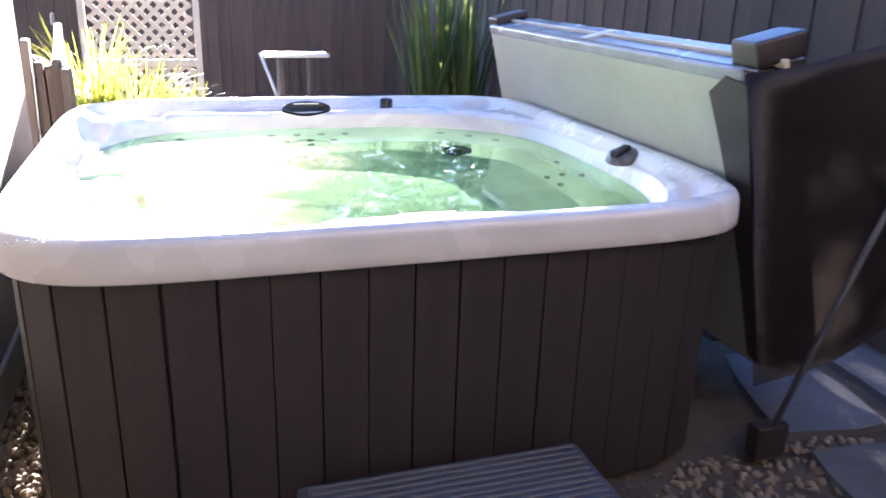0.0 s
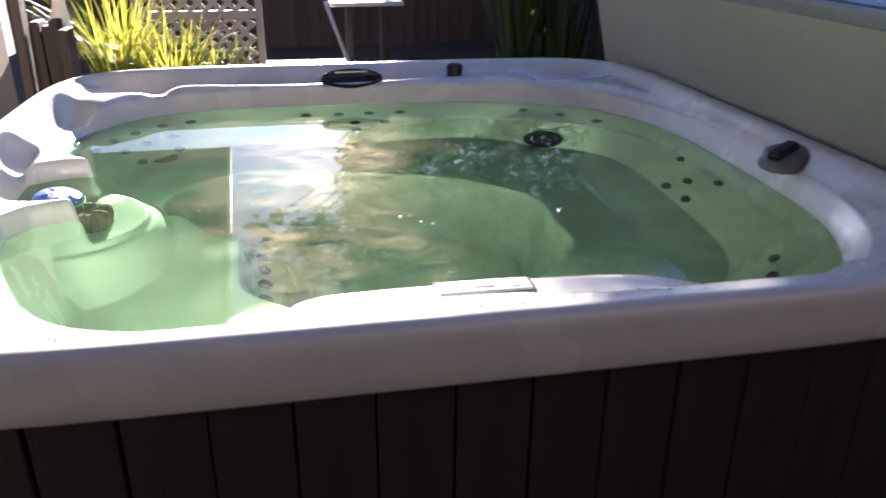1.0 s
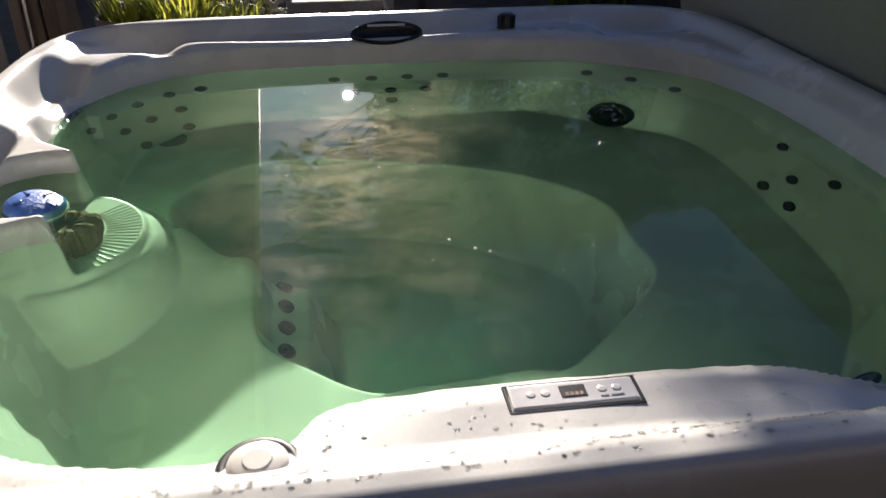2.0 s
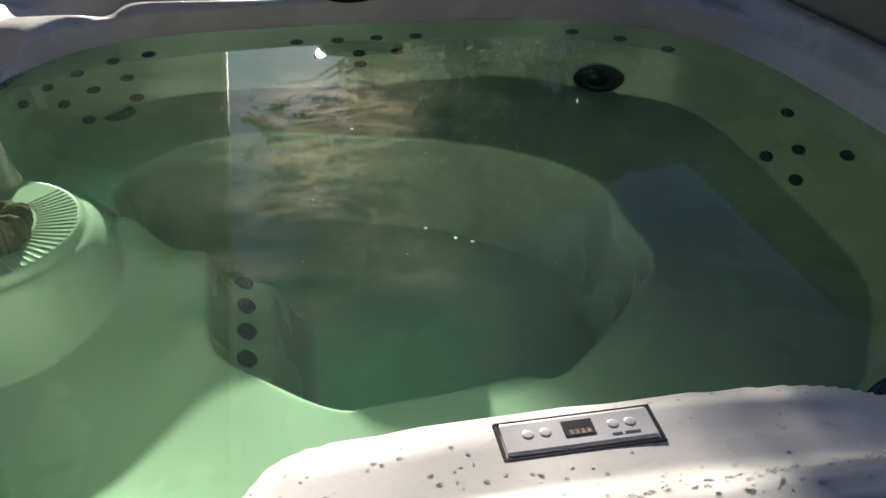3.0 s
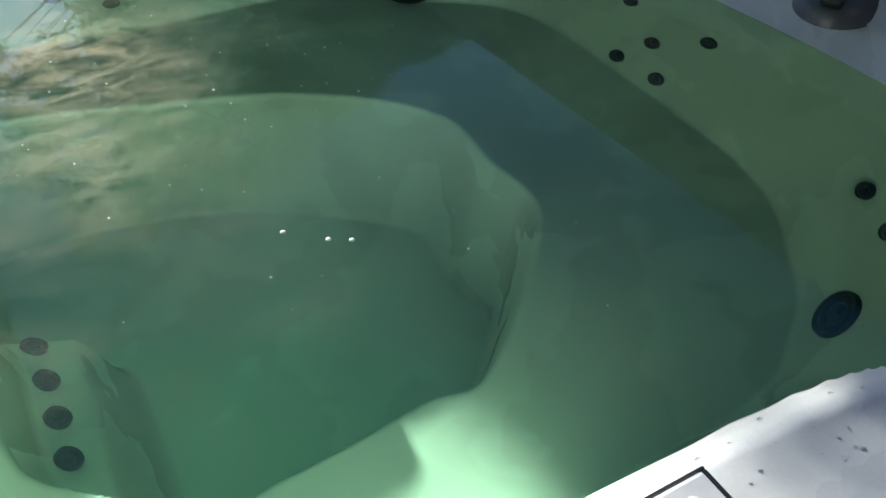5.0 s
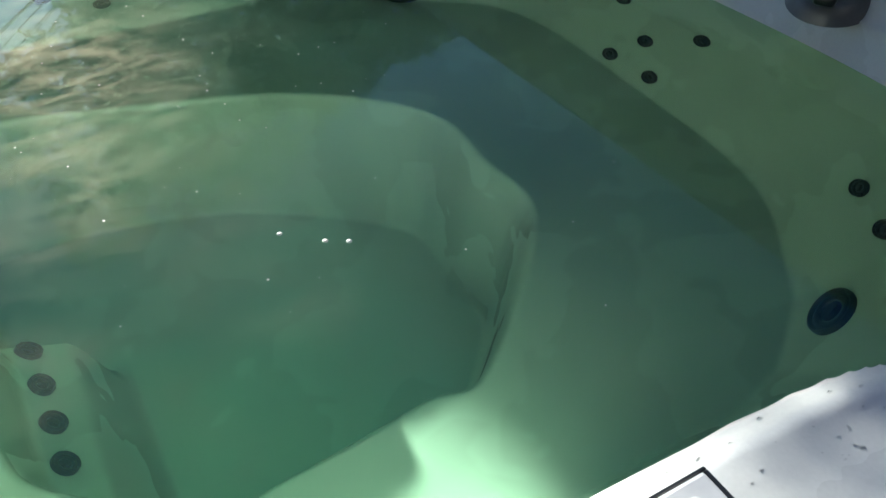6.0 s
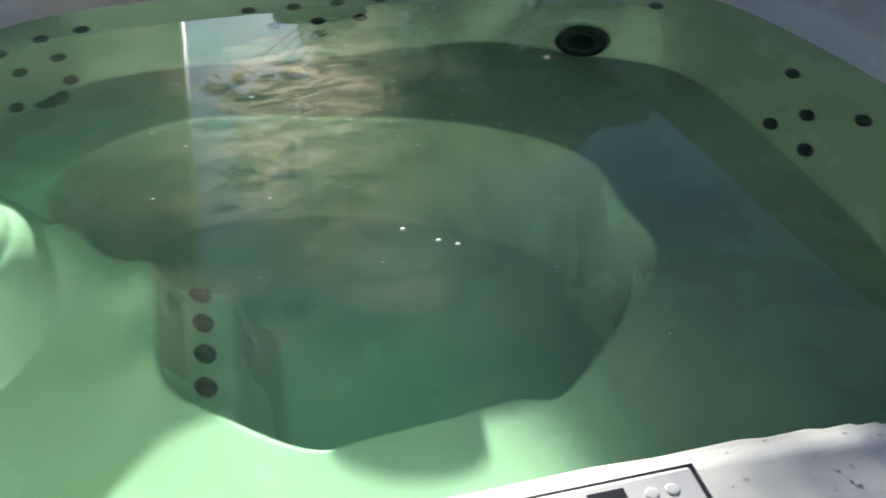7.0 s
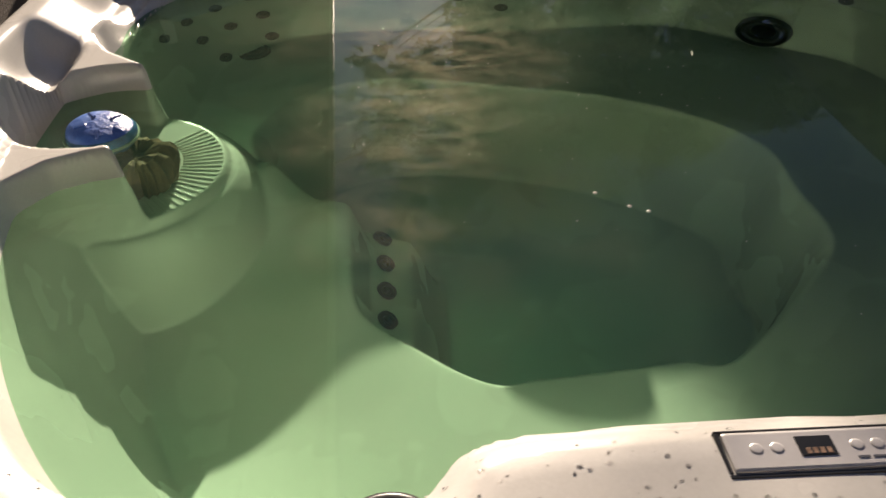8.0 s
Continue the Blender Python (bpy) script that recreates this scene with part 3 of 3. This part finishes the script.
# ---- step in front of the tub ----
def spa_step():
    s = thing("spa_step", "blue-grey plastic step with ribbed tread before the tub", "step", (0.02, -1.27, 0.0))
    part("step_body", box_bm(-0.40, 0.40, -0.17, 0.17, 0.0, 0.225, bevel=0.02, seg=3), STEPGREY, s)
    for i in range(12):
        y = -0.14 + i * 0.0255
        part("tread_rib", box_bm(-0.375, 0.375, y - 0.005, y + 0.005, 0.222, 0.233, bevel=0.003, seg=1), STEPGREY, s)


spa_step()


# ---- folded cover leaning beside the tub ----
def folded_cover():
    cover = thing("spa_cover", "folded vinyl spa cover standing on edge beside the tub", "spa cover")
    lean = -13.5
    at = pose(1.118, 0.13, 0.72, 0, lean, 0)
    for k, (x0, x1) in enumerate(((0.0, 0.105), (0.112, 0.21))):
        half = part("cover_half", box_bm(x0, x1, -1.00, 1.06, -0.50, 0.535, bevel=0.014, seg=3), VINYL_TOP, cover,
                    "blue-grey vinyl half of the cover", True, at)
        if k == 0:
            part("liner", box_bm(-0.006, 0.002, -0.985, 1.045, -0.485, 0.505, bevel=0.002, seg=1), LINER, half, "grey-green underside liner")
        part("end_panel", box_bm(x0 + 0.002, x1 - 0.002, -1.012, -0.996, -0.49, 0.525, bevel=0.003, seg=1), VINYL, half, "dark brown vinyl end")
        part("piping", tube([(x0 + 0.01, -1.05, 0.536), (x0 + 0.01, 0.0, 0.540), (x0 + 0.01, 1.05, 0.536)], 0.006), VINYL, half, "dark piping")
    part("hinge_strip", box_bm(0.10, 0.118, -1.05, 1.05, 0.520, 0.548, bevel=0.006, seg=2), LATTICE, cover, "worn tan hinge strip", m=at)
    part("strap", box_bm(0.02, 0.16, 0.02, 0.07, 0.534, 0.548, bevel=0.004, seg=2), WHITEWOOD, cover, "white strap", m=at)
    # hanging skirt over the front end
    bm = bmesh.new()
    n, rows = 10, 14
    vs = [[bm.verts.new((-0.02 + 0.95 * i / n, -1.025 - 0.03 * math.sin(2.6 * i / n) - 0.02 * math.sin(5 * j / rows + i), 0.53 - (1.10 - 0.10 * i / n) * j / rows - 0.05 * (i / n) * (j == 0))) for i in range(n + 1)] for j in range(rows + 1)]
    for j in range(rows):
        for i in range(n):
            bm.faces.new((vs[j][i], vs[j][i + 1], vs[j + 1][i + 1], vs[j + 1][i]))
    bmesh.ops.solidify(bm, geom=bm.faces[:], thickness=0.006)
    part("skirt", bm, VINYL, cover, "dark brown hanging skirt", True, at)
    bm = bmesh.new()
    flap = [bm.verts.new((-0.013, y, z)) for y, z in ((-1.03, 0.50), (-0.93, 0.515), (-0.845, 0.455), (-0.885, 0.30), (-0.925, 0.10), (-0.955, -0.15), (-0.975, -0.45), (-1.03, -0.47))]
    face = bm.faces.new(flap)
    ext = bmesh.ops.extrude_face_region(bm, geom=[face])
    for v in [g for g in ext["geom"] if isinstance(g, bmesh.types.BMVert)]:
        v.co.x -= 0.005
    part("end_flap", bm, VINYL, cover, "dark brown flap folded over the liner", False, at)
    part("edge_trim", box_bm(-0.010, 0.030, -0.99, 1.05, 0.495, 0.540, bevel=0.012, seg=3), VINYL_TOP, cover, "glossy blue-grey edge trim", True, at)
    for y in (-0.97, 1.06):
        pad = box_bm(0.02, 0.20, y - 0.06, y + 0.06, 0.535, 0.615 if y < 0 else 0.575, bevel=0.012, seg=3)
        part("corner_pad", pad, VINYL, cover, "brown corner pad", True, at)
    return cover


folded_cover()


def lifter():
    arm = thing("cover_lifter", "thin grey metal arm of the cover lifter", "cover lifter")
    part("lifter_arm", tube([(1.42, -1.18, 1.16), (1.30, -1.13, 0.70), (1.16, -1.06, 0.10)], 0.010, 10), GREY, arm, "", True)
    part("lifter_bracket", box_bm(1.09, 1.21, -1.09, -1.03, 0.02, 0.14, bevel=0.008), VINYL, arm)


lifter()


# ---- house wall ----
def house_wall():
    w = thing("wall_west", "beige stucco house wall in shade", "wall", kind="structure")
    part("wall_body", box_bm(-1.50, -1.25, -7.0, 1.10, 0.0, 4.0, bevel=0.012, seg=2), STUCCO, w)
    part("wall_plinth", box_bm(-1.262, -1.235, -7.0, 1.09, 0.0, 0.16, bevel=0.006, seg=1), CONCRETE, w)
    # roof that runs on past the wall's end, with a white gutter along its slightly skew edge
    def edge(y):
        return -0.745 - 0.051 * y
    bm = bmesh.new()
    v = [bm.verts.new(q) for y in (-7.0, 12.0) for q in ((edge(y) - 0.05, y, 4.005), (-6.0, y, 4.005), (-6.0, y, 6.0), (edge(y) - 0.05, y, 4.14))]
    for f in ((0, 1, 5, 4), (1, 2, 6, 5), (2, 3, 7, 6), (3, 0, 4, 7), (3, 2, 1, 0), (4, 5, 6, 7)):
        bm.faces.new([v[i] for i in f])
    part("roof", bm, ROOF, w, "dark boarded eave and roof")
    bm = bmesh.new()
    v = [bm.verts.new((edge(y) + dx, y, z)) for y in (-7.0, 12.0) for dx, z in ((-0.047, 4.02), (0.0, 4.0), (0.012, 4.10), (-0.047, 4.10))]
    for f in ((0, 1, 5, 4), (1, 2, 6, 5), (2, 3, 7, 6), (3, 0, 4, 7), (3, 2, 1, 0), (4, 5, 6, 7)):
        bm.faces.new([v[i] for i in f])
    part("gutter", bm, WHITEWOOD, w, "white gutter")
    part("cable", tube([(-1.01, 5.45, 4.0), (-0.88, 5.43, 3.95), (-0.74, 5.41, 3.88), (-0.60, 5.39, 3.80)], 0.013), WHITEWOOD, w, "loose end of a white cable", True)


house_wall()


# unseen wall added behind the camera, dark so little sun bounces onto the tub
def dark_wall_behind():
    w = thing("added_wall_south", "unseen dark timber wall added behind the camera to limit bounced light", "wall", kind="structure")
    part("wall_body", box_bm(-6.0, 5.0, -4.60, -4.30, 0.0, 5.2, bevel=0.012, seg=2), PLANK, w)
    part("eave", box_bm(-6.2, 5.2, -4.9, -3.6, 5.2, 5.38, bevel=0.01, seg=1), PLANK, w, "overhang of the added dark wall")


dark_wall_behind()


# ---- planks and hanging things by the wall's end ----
def leaning_planks():
    rng = random.Random(5)
    for i in range(6):
        x = -1.30 + i * 0.042
        t = thing("leaning_plank", "dark weathered plank leaning beside the wall", "plank", (x, 1.38 + rng.uniform(-0.03, 0.05), 0.0), "leaning planks")
        h = 1.06 + rng.uniform(-0.05, 0.12)
        part("board", box_bm(-0.019, 0.017, -0.05, 0.05, 0.0, h, bevel=0.004, seg=1), PLANK, t, m=pose(0, 0, 0, rng.uniform(-3, 2), rng.uniform(-1.5, 1.5), rng.uniform(-8, 8)))


leaning_planks()


def hanger():
    t = thing("scoop", "pale plastic scoop hanging on the planks", "scoop", (-1.155, 1.45, 0.0))
    part("scoop_bowl", lathe([(0, 0.0), (0.022, 0.006), (0.040, 0.04), (0.046, 0.09), (0.040, 0.15), (0.026, 0.21), (0.018, 0.33), (0, 0.335)], 20, 1.0, 0.5), PALE, t, "", True, pose(0, 0, 0.875, 0, 4, 0))
    part("scoop_hook", tube([(0, 0, 1.20), (0.0, 0.01, 1.24), (0.0, 0.03, 1.25), (0, 0.045, 1.22)], 0.006), GREY, t)


hanger()


# ---- potted grasses ----
def blade(verts, faces, base, ang, length, width, droop, rng):
    d = Vector((math.cos(ang), math.sin(ang), 0))
    side = Vector((-d.y, d.x, 0))
    n, o = 5, len(verts)
    lean = rng.uniform(0.05, 0.35)
    for i in range(n + 1):
        t = i / n
        p = base + d * (length * (lean * t + droop * t * t)) + Vector((0, 0, length * (t - droop * 0.75 * t * t * t)))
        w = width * (1 - t) ** 0.7 + 0.0006
        verts += [p - side * w, p + side * w]
    faces += [(o + 2 * i, o + 2 * i + 1, o + 2 * i + 3, o + 2 * i + 2) for i in range(n)]


def grass_pot(x, y, r, h, blades, length, seed, label, mat=GRASS, width=0.005, z=0.0):
    rng = random.Random(seed)
    t = thing("potted_plant", label, "potted plant", (x, y, z), "potted plants")
    pot = part("pot", lathe([(0, 0.0), (r * 0.72, 0.0), (r * 0.78, 0.01), (r, h * 0.93), (r * 1.08, h * 0.94), (r * 1.08, h), (r * 0.96, h), (r * 0.92, h * 0.9), (0, h * 0.9)], 28), POT, t, "dark clay pot", True)
    verts, faces = [], []
    for _ in range(blades):
        a, q = rng.uniform(0, 6.283), r * 0.8 * math.sqrt(rng.random())
        blade(verts, faces, Vector((q * math.cos(a), q * math.sin(a), h * 0.9)), a + rng.uniform(-0.8, 0.8), length * rng.uniform(0.5, 1.15), width * rng.uniform(0.6, 1.3), rng.uniform(0.02, 0.55), rng)
    part("foliage", mesh_from("foliage", verts, faces, mat, True), None, t, "sunlit yellow-green grassy blades")
    return t


grass_pot(-0.86, 2.15, 0.17, 0.62, 230, 0.42, 1, "clump of sunlit grass in a dark pot", z=0.0)
grass_pot(-1.10, 2.25, 0.15, 0.66, 130, 0.62, 2, "tall upright sunlit grass in a dark pot", z=0.0)
grass_pot(-0.62, 2.30, 0.15, 0.56, 130, 0.34, 6, "low spreading grass in a dark pot", z=0.0)


def strap_plant(x, y, seed):
    rng = random.Random(seed)
    t = thing("strap_leaf_plant", "tall strap-leaved green plant against the fence", "plant", (x, y, 0.0), "strap plants")
    verts, faces = [], []
    for _ in range(70):
        a = rng.uniform(0, 6.283)
        blade(verts, faces, Vector((rng.uniform(-0.12, 0.12), rng.uniform(-0.08, 0.08), 0)), a, rng.uniform(0.9, 1.75), rng.uniform(0.018, 0.035), rng.uniform(0.0, 0.12), rng)
    part("foliage", mesh_from("foliage", verts, faces, STRAP, True), None, t)


strap_plant(1.62, 4.2, 21)
strap_plant(1.95, 4.25, 22)


# ---- back of the yard ----
def lattice_panel():
    p = thing("lattice_panel", "cream painted lattice panel in a timber frame", "lattice", (-0.86, 4.1, 0.0))
    for x in (-0.44, 0.42):
        part("lattice_post", box_bm(x - 0.025, x + 0.025, -0.03, 0.03, 0.0, 1.38, bevel=0.004, seg=1), LATTICE, p)
    for z in (0.10, 0.74, 1.34):
        part("lattice_rail", box_bm(-0.415, 0.395, -0.028, 0.028, z - 0.03, z + 0.03, bevel=0.004, seg=1), LATTICE, p)
    lath = box_bm(-0.5, 0.5, -0.004, 0.004, -0.017, 0.017)
    me = bpy.data.meshes.new("lath")
    lath.to_mesh(me)
    lath.free()
    me.materials.append(LATTICE)
    for side in (-1, 1):
        for i in range(-14, 15):
            # diagonal strip clipped to the frame 0.82 x 1.34
            c = i * 0.075
            x0, x1, z0, z1 = -0.41, 0.39, 0.10, 1.34
            pts = []
            for k in np.linspace(-1.2, 1.2, 97):
                x, z = -0.01 + c * 0.707 + k * 0.707, 0.72 - side * c * 0.707 + side * k * 0.707
                if x0 < x < x1 and z0 < z < z1:
                    pts.append((x, z))
            if len(pts) > 3:
                a, b = Vector(pts[0]), Vector(pts[-1])
                mid, ln = (a + b) / 2, (b - a).length
                part("lath", me, None, p, m=pose(mid.x, 0.005 * side, mid.y, 0, -math.degrees(math.atan2(b.y - a.y, b.x - a.x)), 0) @ Matrix.Diagonal((ln, 1, 1, 1)))


lattice_panel()


def board_fence(name, label, start, end, height, seed, z0=-0.02):
    """Upright boards between two points of the plan, with rails and posts behind."""
    rng = random.Random(seed)
    a, b = Vector(start), Vector(end)
    run, d = (b - a).length, (b - a).normalized()
    f = thing(name, label, "fence", (*start, 0.0), "", "structure", math.degrees(math.atan2(d.y, d.x)))
    bd = box_bm(-0.0685, 0.0685, -0.009, 0.009, 0.0, 1.0, bevel=0.003, seg=1)
    me = bpy.data.meshes.new("board")
    bd.to_mesh(me)
    bd.free()
    me.materials.append(DARKWOOD)
    for i in range(int(run / 0.14)):
        h = height + rng.uniform(-0.012, 0.012)
        part("board", me, None, f, m=pose(0.07 + i * 0.14, 0.004 if i % 2 else -0.004, z0, 0, rng.uniform(-0.1, 0.1), 0) @ Matrix.Diagonal((1, 1, h - z0, 1)))
    part("backing", box_bm(0, run, 0.014, 0.020, z0, height - 0.06), DARKWOOD, f)
    for z in (0.35, height - 0.3):
        part("rail", box_bm(0, run, 0.022, 0.065, z - 0.04, z + 0.04, bevel=0.004, seg=1), DARKWOOD, f)
    return f


board_fence("fence_north", "dark weathered upright-board fence", (-3.2, 7.5), (4.6, 7.5), 1.24, 31)
board_fence("fence_east", "dark brown upright-board fence behind the cover", (2.25, 7.4), (2.25, -4.0), 1.85, 32)


def bench():
    t = thing("bench", "old bench with a sunlit white top board", "bench", (0.35, 4.05, 0.0))
    part("top_board", box_bm(-0.27, 0.27, -0.12, 0.12, 0.80, 0.83, bevel=0.005, seg=1), WHITEWOOD, t, "white sunlit board")
    for x in (-0.13, 0.13):
        part("leg", box_bm(x - 0.025, x + 0.025, -0.09, 0.09, 0.0, 0.80, bevel=0.005, seg=1), PLANK, t)
    part("brace", box_bm(-0.105, 0.105, -0.02, 0.02, 0.10, 0.17, bevel=0.004, seg=1), PLANK, t)


bench()


def pole():
    t = thing("leaning_pole", "thin sunlit pole leaning on the bench", "pole")
    part("shaft", tube([(0.31, 3.75, -0.01), (0.19, 3.80, 0.40), (0.10, 3.85, 0.66), (0.04, 3.92, 0.84)], 0.013, 10), PALE, t, "", True)


pole()


def slab():
    t = thing("stone_slab", "sunlit rough concrete slab behind the tub", "slab", (-0.08, 4.18, 0.0))
    part("slab_top", box_bm(-0.38, 0.36, -0.24, 0.24, 0.28, 0.35, bevel=0.012, seg=2), CONCRETE, t)
    part("slab_base", box_bm(-0.32, 0.30, -0.20, 0.20, 0.0, 0.28, bevel=0.01, seg=1), CONCRETE, t)


slab()


# ---- trees beyond the fence ----
def leaf_cloud(verts, faces, rng, centre, radii, count, size, keep=None):
    for _ in range(count):
        while True:
            p = Vector((rng.uniform(-1, 1), rng.uniform(-1, 1), rng.uniform(-1, 1)))
            if p.length <= 1:
                break
        p = Vector((centre[0] + p.x * radii[0], centre[1] + p.y * radii[1], centre[2] + p.z * radii[2]))
        if keep and not keep(p):
            continue
        q = Euler((rng.uniform(-1.0, 1.0), rng.uniform(-1.0, 1.0), rng.uniform(0, 6.28))).to_matrix()
        s, o = size * rng.uniform(0.6, 1.3), len(verts)
        verts += [p + q @ Vector(c) * s for c in ((0, -0.5, 0), (0.24, -0.05, 0.05), (0, 0.5, -0.06), (-0.24, -0.05, 0.05))]
        faces += [(o, o + 1, o + 2), (o, o + 2, o + 3)]


def tree(name, label, x, y, trunk_h, clumps, per, size, seed, keep=None):
    rng = random.Random(seed)
    t = thing(name, label, "tree", (x, y, 0.0))
    part("trunk", tube([(0, 0, 0), (0.06, 0.0, trunk_h * 0.5), (0.02, 0.05, trunk_h), (-0.05, 0.0, trunk_h * 1.5)], 0.17, 12, 0.4), BARK, t, "", True)
    verts, faces = [], []
    for cx, cy, cz, r in clumps:
        part("limb", tube([(0.0, 0.0, trunk_h * 0.8), (cx * 0.5, cy * 0.5, trunk_h * 0.8 + (cz - trunk_h * 0.8) * 0.6), (cx, cy, cz)], 0.013, 7, 0.3), BARK, t, "", True)
        leaf_cloud(verts, faces, rng, (cx, cy, cz), (r, r * 0.8, r * 0.75), int(per * r * r) + (70 if r < 0.6 else 0), size, keep)
    part("crown", mesh_from("crown", verts, faces, LEAF), None, t, "loose crown of small leaves")


# open branches over the sun's way, dense growth to the east of it
tree("tree", "leafy tree with loose hanging branches beyond the fence", 2.2, 10.2, 3.0,
     [(-1.6, -0.6, 5.6, 1.0), (-2.5, -0.9, 5.0, 0.55), (-0.9, -0.4, 6.2, 1.2), (0.3, -0.5, 6.6, 1.3), (-1.9, -0.2, 7.4, 1.0), (0.9, 0.2, 5.0, 1.3), (-0.4, 0.0, 4.9, 1.0), (1.8, 0.0, 6.0, 1.3),
      (-3.05, -0.3, 4.75, 0.32), (-3.25, -0.3, 5.3, 0.30), (-2.75, -0.3, 5.2, 0.5), (-2.5, -0.3, 6.0, 0.65), (-1.9, -0.3, 6.8, 0.8), (-2.1, -0.3, 7.9, 0.8), (-1.2, -0.3, 7.4, 0.9),
      (-1.3, -0.3, 5.6, 0.7), (-2.0, -0.3, 5.2, 0.5), (-0.1, -0.2, 7.4, 0.9),
      (-2.75, -0.3, 4.75, 0.42), (-2.3, -0.4, 4.78, 0.48), (-1.7, -0.3, 4.85, 0.55), (-2.4, -0.3, 5.5, 0.6), (-1.0, -0.2, 4.9, 0.6),
      (-2.95, -0.3, 5.15, 0.40), (-2.9, -0.3, 5.75, 0.45), (-3.0, -0.3, 6.4, 0.45), (-2.95, -0.3, 4.72, 0.30)],
     2100, 0.105, 41, lambda p: p.z > 4.42 and noise.noise(p * 4.1) + 0.5 * noise.noise(p * 1.7) > 0.02)
tree("tree", "dense dark-leaved tree shading the east side of the yard", 2.76, 9.0, 1.6,
     [(-1.45, -0.2, 2.3, 0.8), (-1.45, 0.1, 3.5, 0.85), (-1.60, 0.0, 4.7, 0.8), (-1.65, 0.0, 5.6, 0.75), (-0.4, -0.1, 2.0, 0.9), (-0.3, 0.0, 3.1, 1.0), (-0.4, 0.1, 4.4, 1.0), (-0.4, 0.1, 5.5, 0.9),
      (-1.70, 0.0, 3.35, 0.72), (-1.72, 0.1, 3.85, 0.72), (-1.68, 0.0, 4.4, 0.70), (0.8, 0.0, 2.6, 1.2), (1.0, 0.0, 4.2, 1.2), (0.9, 0.0, 5.4, 1.0), (2.2, 0.0, 3.0, 1.3), (2.2, 0.0, 4.8, 1.2)],
     1500, 0.17, 42, lambda p: noise.noise(p * 1.3) > -0.46)
